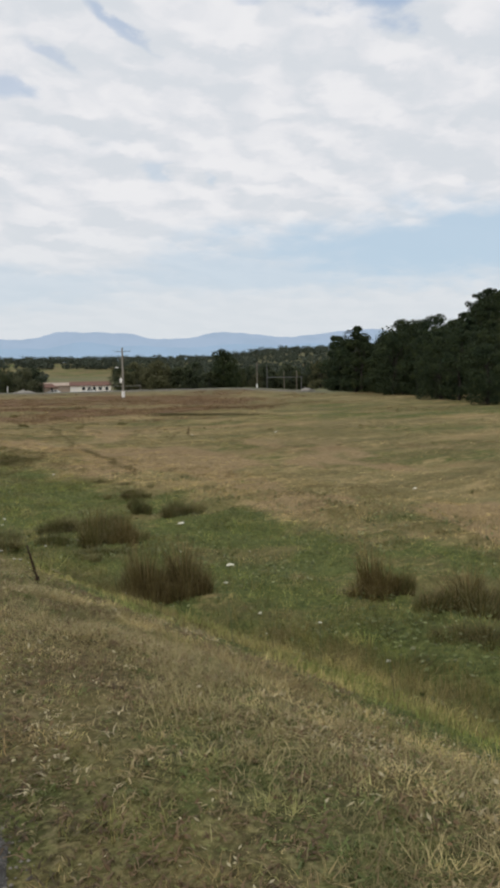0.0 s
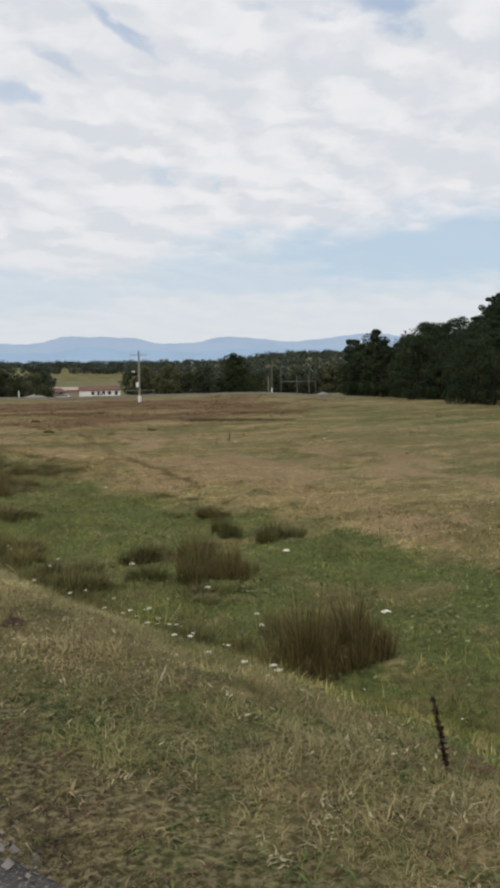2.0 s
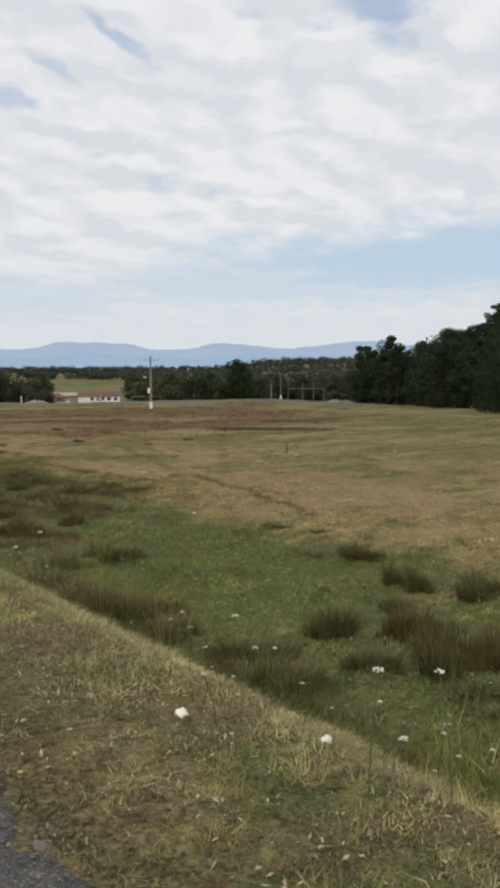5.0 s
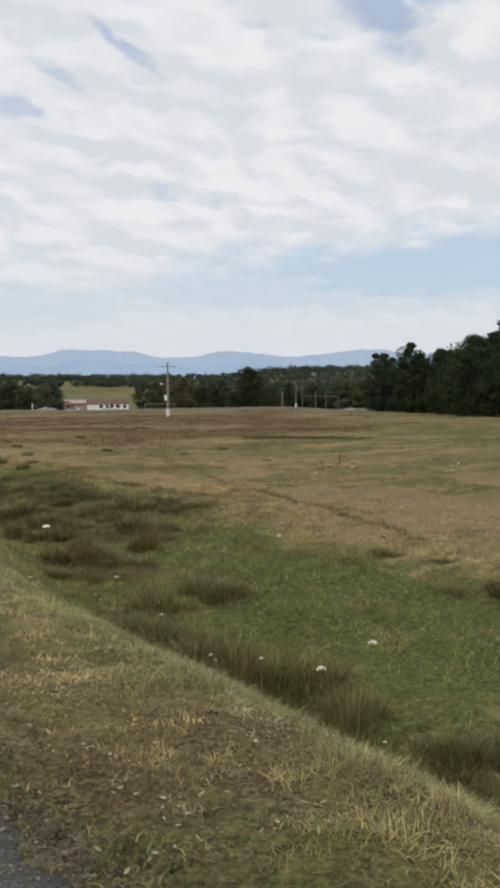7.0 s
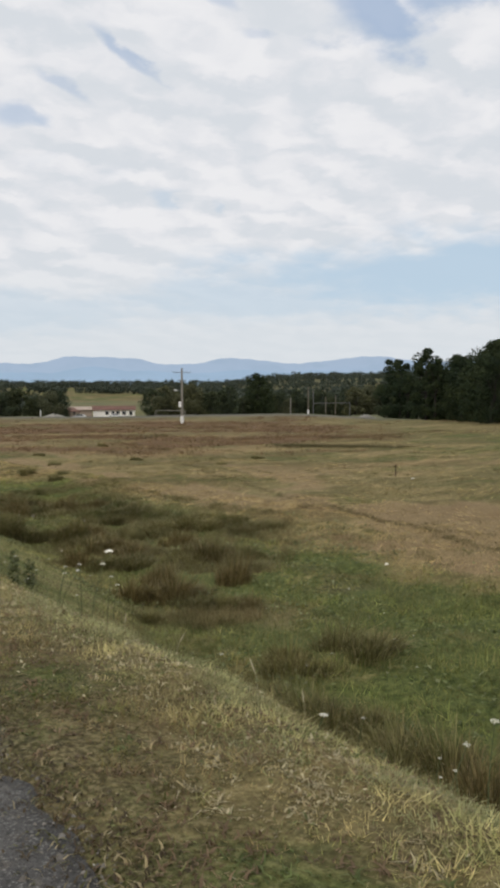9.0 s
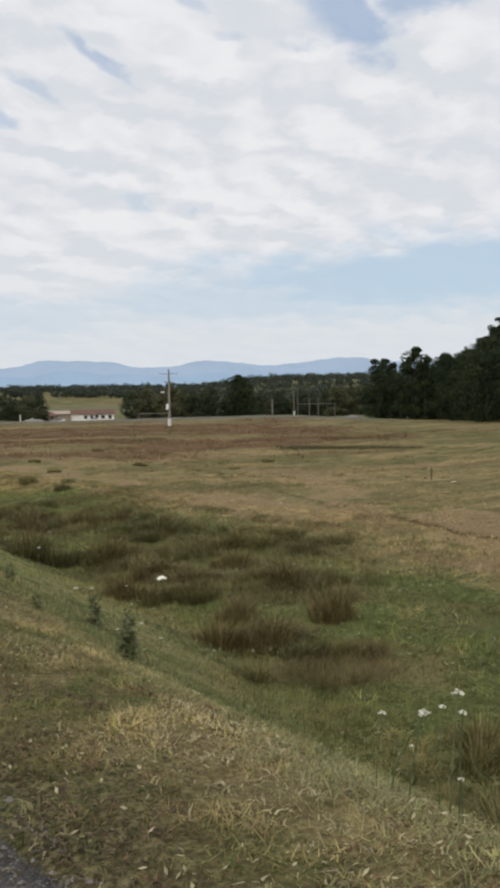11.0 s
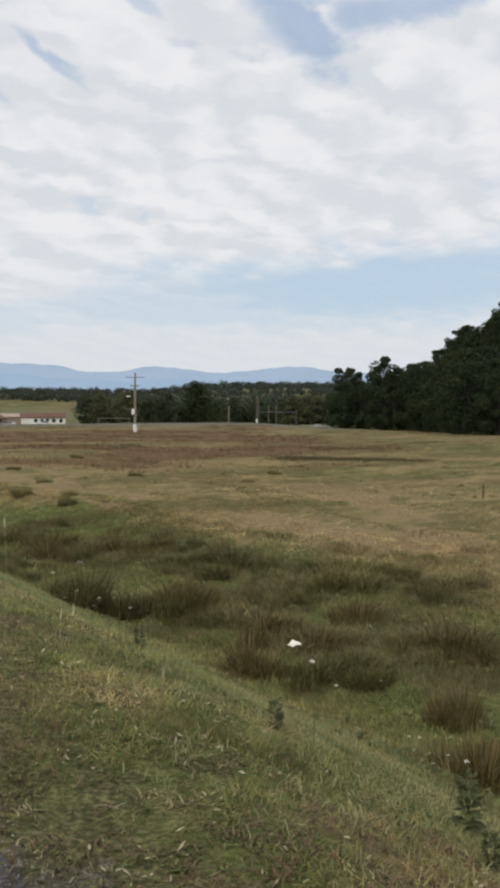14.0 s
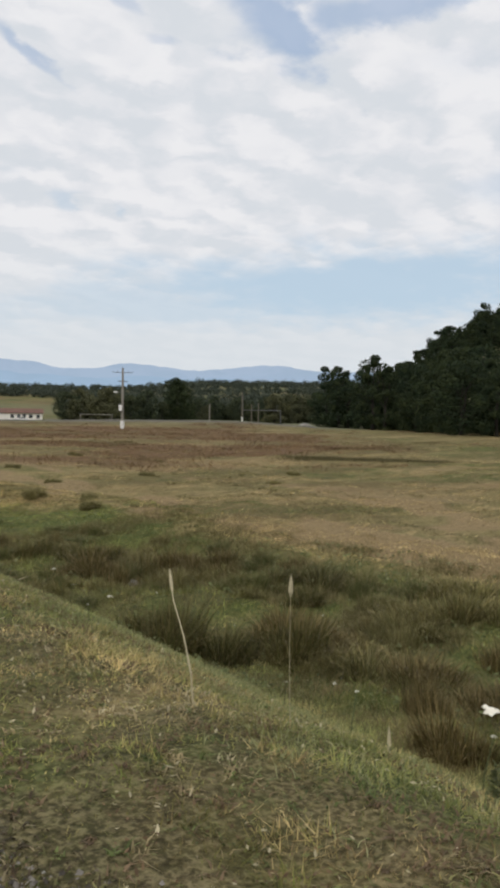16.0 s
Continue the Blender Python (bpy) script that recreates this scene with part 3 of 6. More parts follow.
    span = (1 + 0.20 * np.exp(-(((x - crest(y) + 0.1) / 0.5) ** 2)) * step(y, 4.5, 6.5) * step(y, 17, 15) - 0.22 * np.exp(-(((y - 21.2) / 1.7) ** 2)) * step(x - crest(y), 0.5, 0.1) + 0.30 * step(y, 23.5, 25.5) * step(x, 9, 6) - 0.25 * step(x - field_edge(y), 0.0, 2.0) + 0.04 * step(x - crest(y), 0.7, 0.2) + 0.22 * step(x - crest(y), 0.6, 0.2) * step(x - road_edge(y), 0.35, 0.6) * step(y, 6.5, 8.5) - 0.18 * step(x - road_edge(y), 0.45, 0.2) - 0.12 * step(y, 5.5, 4) * step(y, 2.0, 3.0) * step(x - crest(y), 0.4, 0.0) + 0.08 * step(y, 2.8, 1.8))[:, None]
    return c * dull * span * (0.80 + 0.4 * RNG.random((n, 1))) * np.array([1.02, 0.995, 0.87])


# ---------------------------------------------------------------- ground, road
def grown(lo, hi, first, rate, most):
    v, s, out = lo, first, [lo]
    while v < hi:
        v, s = v + s, min(s * rate, most)
        out.append(min(v, hi))
    return out


def build_ground():
    xs = [-x for x in grown(3.4, 4600, 0.8, 1.35, 700)][::-1] + list(np.arange(-3.2, 0.4, 0.4)) + list(np.arange(0.4, 12, 0.125)) + grown(12, 4700, 0.12, 1.035, 260)
    ys = [-y for y in grown(2.1, 4600, 0.6, 1.3, 700)][::-1] + list(np.arange(-2, 46, 0.2)) + grown(46, 4700, 0.2, 1.035, 260)
    X, Y = np.meshgrid(np.array(xs), np.array(ys))
    Z = height(X, Y)
    Z = np.where(X < road_edge(Y) + 0.02, np.minimum(Z, -0.03), Z)
    dry, brown = zones(X, Y)
    D = np.hypot(X, Y)
    dry = dry * (1 - 0.40 * step(D, 260, 340))
    mown = step(D, 125, 150) * (1 - 0.5 * step(D, 300, 600)) * step(fbm(X, Y, 160, 61, 3), 0.30, 0.55)
    tone = np.stack([dry, brown, mown], -1).reshape(-1, 3)
    worn = np.stack([bare(X, Y), litter(X, Y), gravel(X, Y)], -1).reshape(-1, 3)
    nx, ny = len(xs), len(ys)
    i = (np.arange(ny - 1)[:, None] * nx + np.arange(nx - 1)[None]).ravel()
    T = np.concatenate([np.c_[i, i + 1, i + nx + 1], np.c_[i, i + nx + 1, i + nx]])
    me = tri_mesh("ground", np.stack([X, Y, Z], -1).reshape(-1, 3), T, M_GROUND, tone)
    lay = me.color_attributes.new("wear", "FLOAT_COLOR", "POINT")
    lay.data.foreach_set("color", np.c_[worn, np.ones(len(worn))].astype(np.float32).ravel())
    me.polygons.foreach_set("use_smooth", np.ones(len(T), bool))
    tagged(new("ground", me), "rough damp pasture of green and dry tan grass", "ground", kind="structure")


def build_road():
    ys = np.concatenate([np.arange(-40, -2, 0.5), np.arange(-2, 36, 0.05), np.arange(36, 90, 0.5)])
    rag = 0.20 * (fbm(ys, 0 * ys, 0.22, 5, 4) - 0.5)
    rows = []
    for y, off in zip(ys, rag):
        e = float(road_edge(np.array([y]))[0]) + float(off)
        row = [(-3.1, -0.012), (-2.4, 0.0), (-1.2, 0.025), (-0.4, 0.02), (0.2, 0.008), (e - 0.12, 0.0), (e - 0.03, -0.008), (e, -0.05)]
        rows.append([(x, y, z) for x, z in row])
    V = np.array(rows).reshape(-1, 3)
    m, k = len(ys), 8
    i = (np.arange(m - 1)[:, None] * k + np.arange(k - 1)[None]).ravel()
    T = np.concatenate([np.c_[i, i + 1, i + k + 1], np.c_[i, i + k + 1, i + k]])
    tagged(new("road", tri_mesh("road", V, T, M_ASPHALT)), "narrow worn grey asphalt lane with ragged edges", "road", kind="structure")


build_ground()
build_road()


def mountain_range(name, far, depth, prof, mat, label):
    az = np.radians(np.arange(-40, 110, 0.125))
    deg = np.degrees(az)
    high = prof(deg)
    V, k = [], 6
    for a, p in zip(az, high):
        top = far * math.tan(math.radians(p))
        for f in range(k):
            r = far - depth + depth * f / (k - 1) + 50 * math.sin(a * 90 + f * 2.1)
            V.append((r * math.sin(a), r * math.cos(a), top * (f / (k - 1)) ** 0.8 * r / far - 20 * (f == 0)))
    m = len(az)
    i = (np.arange(m - 1)[:, None] * k + np.arange(k - 1)[None]).ravel()
    T = np.concatenate([np.c_[i, i + 1, i + k + 1], np.c_[i, i + k + 1, i + k]])
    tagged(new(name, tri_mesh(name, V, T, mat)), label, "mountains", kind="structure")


def build_mountains():
    def hump(deg, base, rows):
        prof = base + 0 * deg
        for where, wide, more in rows:
            prof = prof + more * np.exp(-np.abs((deg - where) / wide) ** 2)
        return prof

    def crest_line(deg):
        prof = hump(deg, 3.20, ((24.3, 1.5, 0.56), (26.6, 1.3, 0.42), (28.6, 1.4, 0.38), (34.9, 1.4, 0.38), (37.1, 1.4, 0.26), (44.6, 3.0, 0.44), (12.0, 5.0, 0.3), (60.0, 6.0, 0.4)))
        return prof + 0.20 * (fbm(deg, 0 * deg, 1.3, 71, 5) - 0.5) + 0.07 * (fbm(deg, 0 * deg, 0.3, 73, 3) - 0.5)

    def foothills(deg):
        prof = hump(deg, 2.42, ((26.0, 2.4, 0.62), (30.5, 2.0, 0.34), (36.0, 2.6, 0.40), (41.5, 2.2, 0.30), (20.5, 1.6, 0.25), (52.0, 4.0, 0.4)))
        return prof + 0.30 * (fbm(deg, 0 * deg, 1.7, 75, 5) - 0.5)

    mountain_range("backdrop", 4500, 500, crest_line, M_HAZY_MOUNTAIN, "far mountain range with a low crest, its pale blue haze painted on")
    mountain_range("backdrop", 3900, 600, foothills, M_HAZY_FOOTHILL, "wooded foothills before the mountain range, their blue haze painted on")


build_mountains()


# ---------------------------------------------------------------- trees
def leaf_cloud(rng, centres, radii, count, size):
    """Small leaf triangles strewn through the outer shells of clumps."""
    which = rng.integers(0, len(centres), count)
    d = rng.normal(size=(count, 3))
    d /= np.linalg.norm(d, axis=1)[:, None]
    r = radii[which] * (0.55 + 0.5 * rng.random(count) ** 0.6)[:, None]
    P = centres[which] + d * r
    face = d + 0.55 * rng.normal(size=(count, 3)) + np.array([0, 0, 0.25])
    face /= np.linalg.norm(face, axis=1)[:, None]
    a = np.cross(face, rng.normal(size=(count, 3)))
    b = np.cross(face, a)
    a *= (size * (0.6 + 0.8 * rng.random(count)) / np.linalg.norm(a, axis=1))[:, None]
    b *= (0.6 * size * (0.6 + 0.8 * rng.random(count)) / np.linalg.norm(b, axis=1))[:, None]
    V = np.stack([P - a, P + a, P + 1.9 * b], 1).reshape(-1, 3)
    return V, np.arange(3 * count).reshape(-1, 3)


def make_tree(seed, tall, wide, low, leaves, size, mat, cone=0.0, label="", category="tree", clumps=34):
    rng = np.random.default_rng(seed)
    root = new("tree")
    bm = bmesh.new()
    sway = [(rng.normal(0, 0.15) * k, rng.normal(0, 0.15) * k, tall * 0.8 * k / 4) for k in range(5)]
    sway[0] = (0, 0, -0.3)
    tube(bm, sway, [0.026 * tall, 0.021 * tall, 0.016 * tall, 0.010 * tall, 0.004 * tall], 9)
    C, R = [], []
    for k in range(clumps):
        f = (k + 0.5) / clumps
        z = low + (tall - low) * f
        prof = math.sin(math.pi * min(1, 0.12 + 0.86 * f)) ** 0.55 * (1 - cone * f)
        a = k * 2.4 + rng.normal(0, 0.4)
        rr = wide * prof * (0.35 + 0.5 * rng.random())
        c = np.array([rr * math.cos(a), rr * math.sin(a), z - 0.10 * tall * rng.random()])
        s = wide * (0.22 + 0.30 * rng.random()) * (0.55 + 0.45 * prof)
        C.append(c)
        R.append((s, s, s * (0.62 + 0.25 * rng.random())))
        if k % 3 == 0:
            z0 = max(0.12 * tall, min(c[2] * 0.6, tall * 0.7))
            tube(bm, [(0, 0, z0), (c[0] * 0.5, c[1] * 0.5, z0 + (c[2] - z0) * 0.6), tuple(c)], [0.008 * tall, 0.005 * tall, 0.002 * tall], 5)
    trunk = part("trunk", bm, M_BARK, root)
    V, T = leaf_cloud(rng, np.array(C), np.array(R), leaves, size)
    V[:, 2] = np.maximum(V[:, 2], 0.05)
    mesh_part("crown", tri_mesh("crown", V, T, mat), root)
    tagged(root, label, category)
    return root


def plant(proto, x, y, s=1.0, turn=0.0, first=False, sz=None):
    z = z_at(x, y) - 0.05
    m = Matrix.Translation((x, y, z)) @ Matrix.Rotation(turn, 4, "Z")
    ob = proto if first else copy_thing(proto, m)
    ob.matrix_basis = m @ Matrix.Diagonal((s, s, sz or s, 1))
    return ob


def build_wood():
    rng = random.Random(5)
    lab = "dark green broadleaf tree at the edge of a dense wood"
    kinds = [make_tree(100 + k, tall, wide, 0.4, 6800, 0.17, M_LEAF_OAK, label=lab, clumps=clumps)
             for k, (tall, wide, clumps) in enumerate(((12.2, 4.6, 26), (11.2, 3.4, 20), (10.4, 4.8, 24), (11.8, 3.8, 30), (9.4, 4.0, 18)))]
    hill = [make_tree(140 + k, tall, wide, 0.4, 2300, 0.31, M_LEAF_OAK, label="dark green tree in the wood on the hill", clumps=22) for k, (tall, wide) in enumerate(((11.6, 4.6), (10.4, 3.8), (9.6, 4.6)))]
    used = set()
    # the wood's front runs from the far end towards the road, two ranks follow behind
    spots = []
    for rank in range(3):
        s = 0.0
        while s < 1.0:
            x = 121 - 66 * s + 5.5 * rank + rng.uniform(-1.5, 1.5)
            y = 128 - 91 * s - 3.5 * rank + rng.uniform(-1.5, 1.5)
            tall = 0.97 - 0.20 * min(1.0, max(0.0, (s - 0.50) / 0.18)) - 0.13 * min(1.0, max(0.0, (s - 0.66) / 0.08))
            spots.append((x, y, tall * rng.uniform(0.76, 1.10)))
            s += 0.052
    front = len(spots)
    # and climbs a hill behind
    while len(spots) < front + 105:
        x, y = rng.uniform(215, 305), rng.uniform(110, 212)
        d = math.hypot(x - 285, y - 130)
        if d < 82 and 0.81 * (x - 285) + 0.59 * (y - 130) < 12 and all(math.hypot(x - a, y - b) > 5.0 for a, b, _ in spots):
            spots.append((x, y, rng.uniform(0.80, 1.12)))
    kinds += hill
    for i, (x, y, size) in enumerate(spots):
        k = rng.randrange(5) if i < front else 5 + rng.randrange(3)
        ob = plant(kinds[k], x, y, size, rng.uniform(0, 6.28), k not in used, size * rng.uniform(0.92, 1.06))
        tagged(ob, group="trees of the wood")
        used.add(k)


def build_far_trees():
    rng = random.Random(11)
    # the pointed tree behind the sports ground
    cone = make_tree(210, 13.6, 6.3, 0.4, 6400, 0.30, M_LEAF_OAK, cone=0.28, label="tall dark green tree with a pointed crown", clumps=40)
    plant(cone, 147, 207, 0.95, 0, True)
    lab = "rounded green tree in a hedge behind the pitch"
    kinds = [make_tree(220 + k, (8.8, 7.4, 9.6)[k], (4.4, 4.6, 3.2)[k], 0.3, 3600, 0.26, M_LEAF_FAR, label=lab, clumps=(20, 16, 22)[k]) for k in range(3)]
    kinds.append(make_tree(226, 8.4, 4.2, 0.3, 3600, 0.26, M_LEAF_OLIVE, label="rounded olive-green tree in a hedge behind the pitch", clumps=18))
    spots = []
    for px in np.arange(-70, 78, 17):
        spots.append((px, 262, 1.0))
    for px in np.arange(222, 382, 13):
        spots.append((px, 246, 1.0))
    for px in np.arange(405, 655, 14):
        spots.append((px, 292, 1.05))
    used = set()
    for px, d, s in spots:
        a = math.atan2(0.6, 0.8) + math.atan((px - 441) / 1457)
        d += rng.uniform(-7, 7)
        k = 3 if (222 < px < 300 or px > 590) and rng.random() < 0.8 or rng.random() < 0.12 else rng.randrange(3)
        plant(kinds[k], d * math.sin(a), d * math.cos(a), s * rng.uniform(0.68, 1.12), rng.uniform(0, 6), k not in used)
        used.add(k)


def build_far_woods():
    """Hedges and woods on the hills, past counting."""
    rng = np.random.default_rng(3)
    C, R = [], []
    for d in (330, 420, 520, 640, 780, 930, 1090, 1230):
        n = int(26 + d * 0.16)
        for a in rng.uniform(math.radians(5), math.radians(70), n * 3):
            r = d + rng.normal(0, 18)
            x, y = r * math.sin(a), r * math.cos(a)
            if float(fbm(np.array([x]), np.array([y]), 190, 81, 3)[0]) < (0.20 if d < 1000 and a > math.radians(33) else 0.50 if d < 700 else 0.46 if d < 1000 else 0.30):
                continue
            if d < 760 and 23.0 < math.degrees(a) < 29.5:
                continue
            z = z_at(x, y)
            t = rng.uniform(5, 9.5)
            for k in range(4):
                s = t * rng.uniform(0.28, 0.42)
                C.append((x + rng.normal(0, t * 0.28), y + rng.normal(0, t * 0.28), z + t * rng.uniform(0.2, 0.75)))
                R.append((s, s, s * 0.8))
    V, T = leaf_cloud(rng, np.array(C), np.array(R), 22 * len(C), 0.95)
    ob = new("far_woods", tri_mesh("far_woods", V, T, M_LEAF_HILL_HAZED))
    tagged(ob, "hedges and woods on green hills, haze tinted into the leaves", "woods", kind="stuff")


build_wood()
build_far_trees()
build_far_woods()


# ---------------------------------------------------------------- built things beyond the meadow
def seen_from_road(x, y):
    """Whether the land at x, y comes into view anywhere along the walk."""
    first, last = np.degrees(np.arctan2(x, y + 1.5)), np.degrees(np.arctan2(x - 0.6, y - 23.7))
    return (first < 57) & (last > 23)


def toward(az, d, back=(0.0, 0.0)):
    a = math.radians(az)
    return back[0] + d * math.sin(a), back[1] + d * math.cos(a)


def thing(name, x, y, turn=0.0, z=None, label="", category="", group=""):
    root = new(name)
    root.matrix_basis = pose(x, y, z_at(x, y) if z is None else z, 0, 0, turn)
    return tagged(root, label, category, group)


def build_utility_pole():
    root = thing("utility_pole", 56.8, 104.3, -28, label="concrete utility pole with crossarm and white base", category="utility pole")
    base = root.location.z
    top = 6.62 - base
    bm = tube(bmesh.new(), [(0, 0, -0.4), (0, 0, 2.0), (0, 0, top)], [0.19, 0.17, 0.11], 10)
    part("shaft", bm, M_CONCRETE, root)
    bm = tube(bmesh.new(), [(0, 0, -0.2), (0, 0, 0.95)], [0.23, 0.23], 12)
    part("base_sleeve", bm, M_WHITE, root, "white painted sleeve")
    bm = box(bmesh.new(), (-1.15, -0.03, top - 0.58), (1.15, 0.03, top - 0.52), 0.005)
    arm = part("crossarm", bm, M_STEEL, root)
    for x in (-1.15, -0.6, 0.6, 1.15):
        bm = tube(bmesh.new(), [(x, 0, top - 0.52), (x, 0, top - 0.45), (x, 0, top - 0.42), (x, 0, top - 0.36)], [0.015, 0.03, 0.02, 0.025], 8)
        part("insulator", bm, M_STEEL, arm)
    bm = box(bmesh.new(), (-0.55, -0.05, top - 1.62), (0.55, 0.05, top - 1.52), 0.01)
    part("bracket", bm, M_STEEL, root)
    bm = tube(bmesh.new(), [(0, -0.1, top - 3.0), (-0.35, -0.1, top - 2.86), (-0.7, -0.1, top - 2.84)], [0.035, 0.035, 0.03], 6)
    lamp = part("lamp_arm", bm, M_STEEL, root)
    bm = box(bmesh.new(), (-1.05, -0.2, top - 2.92), (-0.6, 0.0, top - 2.78), 0.03)
    part("lamp_head", bm, M_WHITE, lamp)
    bm = box(bmesh.new(), (-0.45, -0.34, top - 5.05), (-0.10, -0.12, top - 4.35), 0.03)
    part("meter_box", bm, M_WHITE, root, "pale steel meter box")


def build_pole(x, y, tall, radius, white=0.0, mat=None, label=""):
    root = thing("pole", x, y, label=label, category="pole")
    part("shaft", tube(bmesh.new(), [(0, 0, -0.3), (0, 0, tall * 0.5), (0, 0, tall)], [radius, radius * 0.9, radius * 0.75], 8), mat or M_WOODPOLE, root)
    if white:
        part("base_sleeve", tube(bmesh.new(), [(0, 0, -0.2), (0, 0, white)], [radius * 1.25] * 2, 10), M_WHITE, root, "white painted sleeve")


def build_rugby_goal():
    root = thing("rugby_goal", 119.0, 150.0, -37, label="grey steel rugby goal with a long crossbar", category="goal")
    for x, tall in ((0.0, 5.9), (8.0, 3.1)):
        part("upright", tube(bmesh.new(), [(x, 0, -0.3), (x, 0, tall)], [0.10, 0.07], 8), M_STEEL, root)
    part("crossbar", tube(bmesh.new(), [(0, 0, 3.05), (8.0, 0, 3.05)], [0.075, 0.075], 8), M_STEEL, root, "long steel crossbar")


def build_football_goal():
    x, y = 78.2, 142.6
    root = thing("football_goal", x, y, 4, label="small pale football goal frame without a net", category="goal")
    top = 1.16 - root.location.z
    for px in (-3.25, 3.25):
        part("goal_post", tube(bmesh.new(), [(px, 0, -0.2), (px, 0, top)], [0.055, 0.055], 8), M_CONCRETE, root)
        part("stay", tube(bmesh.new(), [(px, 0, top - 0.04), (px, 1.4, -0.1)], [0.025, 0.025], 6), M_CONCRETE, root)
    part("crossbar", tube(bmesh.new(), [(-3.3, 0, top), (3.3, 0, top)], [0.055, 0.055], 8), M_CONCRETE, root)


def gable(bm, hx, hy, eave, ridge, over=0.4):
    """A saddle roof with thickness, ridge along x."""
    a, b = hx + over, hy + over
    drop = eave - over * (ridge - eave) / hy
    prof = [(-b, drop), (0, ridge), (b, drop), (b, drop + 0.18), (0, ridge + 0.2), (-b, drop + 0.18)]
    ends = [[bm.verts.new((x, y, z)) for y, z in prof] for x in (-a, a)]
    for i in range(6):
        j = (i + 1) % 6
        bm.faces.new((ends[0][i], ends[0][j], ends[1][j], ends[1][i]))
    for e, flip in ((ends[0], False), (ends[1], True)):
        for q in ((0, 1, 4, 5), (1, 2, 3, 4)):
            f = [e[i] for i in q]
            bm.faces.new(f[::-1] if flip else f)
    bmesh.ops.recalc_face_normals(bm, faces=bm.faces[:])
    return bm


def walls(bm, hx, hy, eave, ridge):
    """A closed house body with gables."""
    ring = [(-hy, -0.3), (-hy, eave), (0, ridge), (hy, eave), (hy, -0.3)]
    ends = [[bm.verts.new((x, y, z)) for y, z in ring] for x in (-hx, hx)]
    for i in range(5):
        j = (i + 1) % 5
        bm.faces.new((ends[0][i], ends[0][j], ends[1][j], ends[1][i]))
    bm.faces.new(ends[0])
    bm.faces.new(ends[1][::-1])
    bmesh.ops.recalc_face_normals(bm, faces=bm.faces[:])
    return bm


def build_house(x, y, turn, hx, hy, eave, ridge, wall_mat, roof_mat, windows, label):
    root = thing("house", x, y, turn, label=label, category="house")
    part("wall", walls(bmesh.new(), hx, hy, eave, ridge), wall_mat, root)
    part("roof", gable(bmesh.new(), hx, hy, eave, ridge), roof_mat, root)
    for wx, w, lo, hi in windows:
        name = "door" if lo < 0.2 else "window"
        win = part(name, box(bmesh.new(), (wx - w / 2 - 0.08, -hy - 0.05, lo - 0.08), (wx + w / 2 + 0.08, -hy + 0.02, hi + 0.08)), M_WOODPOLE, root)
        part("pane", box(bmesh.new(), (wx - w / 2, -hy - 0.07, lo), (wx + w / 2, -hy - 0.03, hi)), M_GLASS, win)
    return root


def build_car(x, y, turn, paint, label):
    root = thing("car", x, y, turn, label=label, category="car")
    bm = bmesh.new()
    prof = [(-2.1, 0.35), (-2.15, 0.75), (-1.9, 0.95), (-1.2, 1.02), (-0.6, 1.45), (1.1, 1.5), (1.85, 1.05), (2.1, 0.95), (2.15, 0.4)]
    sides = [[bm.verts.new((px, py, pz)) for px, pz in prof] for py in (-0.85, 0.85)]
    for i in range(len(prof)):
        j = (i + 1) % len(prof)
        bm.faces.new((sides[0][i], sides[0][j], sides[1][j], sides[1][i]))
    bm.faces.new(sides[0])
    bm.faces.new(sides[1][::-1])
    bmesh.ops.recalc_face_normals(bm, faces=bm.faces[:])
    part("body", bm, paint, root)
    for lo, hi in ((-0.75, 0.2), (0.3, 1.2)):
        part("side_window", box(bmesh.new(), (lo, -0.88, 1.02), (hi, -0.84, 1.38), 0.01), M_GLASS, root)
    for wx in (-1.35, 1.35):
        for wy in (-0.8, 0.8):
            part("wheel", tube(bmesh.new(), [(wx, wy - 0.1, 0.32), (wx, wy + 0.1, 0.32)], [0.32, 0.32], 12), M_GLASS, root)


def mound_mesh(name, rx, ry, h, mat, seed, rings=7, sides=18, rough=0.18):
    rng = np.random.default_rng(seed)
    V, T = [(0, 0, h)], []
    for i in range(1, rings + 1):
        f = i / rings
        for k in range(sides):
            a = k * math.tau / sides + i * 0.3
            r = f * (1 + rng.normal(0, rough * 0.5))
            V.append((rx * r * math.cos(a), ry * r * math.sin(a), h * (math.cos(f * math.pi) * 0.5 + 0.5) * (1 + rng.normal(0, rough)) - 0.08 * h * (i == rings)))
    for k in range(sides):
        T.append((0, 1 + k, 1 + (k + 1) % sides))
    for i in range(rings - 1):
        for k in range(sides):
            a, b = 1 + i * sides + k, 1 + i * sides + (k + 1) % sides
            T += [(a, a + sides, b + sides), (a, b + sides, b)]
    return tri_mesh(name, V, T, mat)


M_DOCK = plain("dark_brown_seed_stalk", (0.060, 0.035, 0.025), 0.4, 30.0, 0.9)
M_GRAVEL = plain("pale_gravel", (0.27, 0.255, 0.225), 0.25, 3.0, 0.95)
M_SOIL = plain("dark_soil", (0.112, 0.072, 0.052), 0.5, 26.0, 1.0, strength=0.8)
M_CAR = plain("pale_car_paint", (0.70, 0.70, 0.69), 0.04, 1.0, 0.25)
M_BARN = plain("weathered_barn_wall", (0.30, 0.24, 0.19), 0.2, 0.5, 0.9)
M_TIN = plain("pale_sheet_roof", (0.38, 0.30, 0.24), 0.15, 0.4, 0.7)

build_utility_pole()
build_pole(103.4, 133.5, 5.4, 0.13, 0.95, label="slim wooden pole with a white base")
build_pole(139.5, 168.8, 4.9, 0.13, label="slim grey wooden pole")
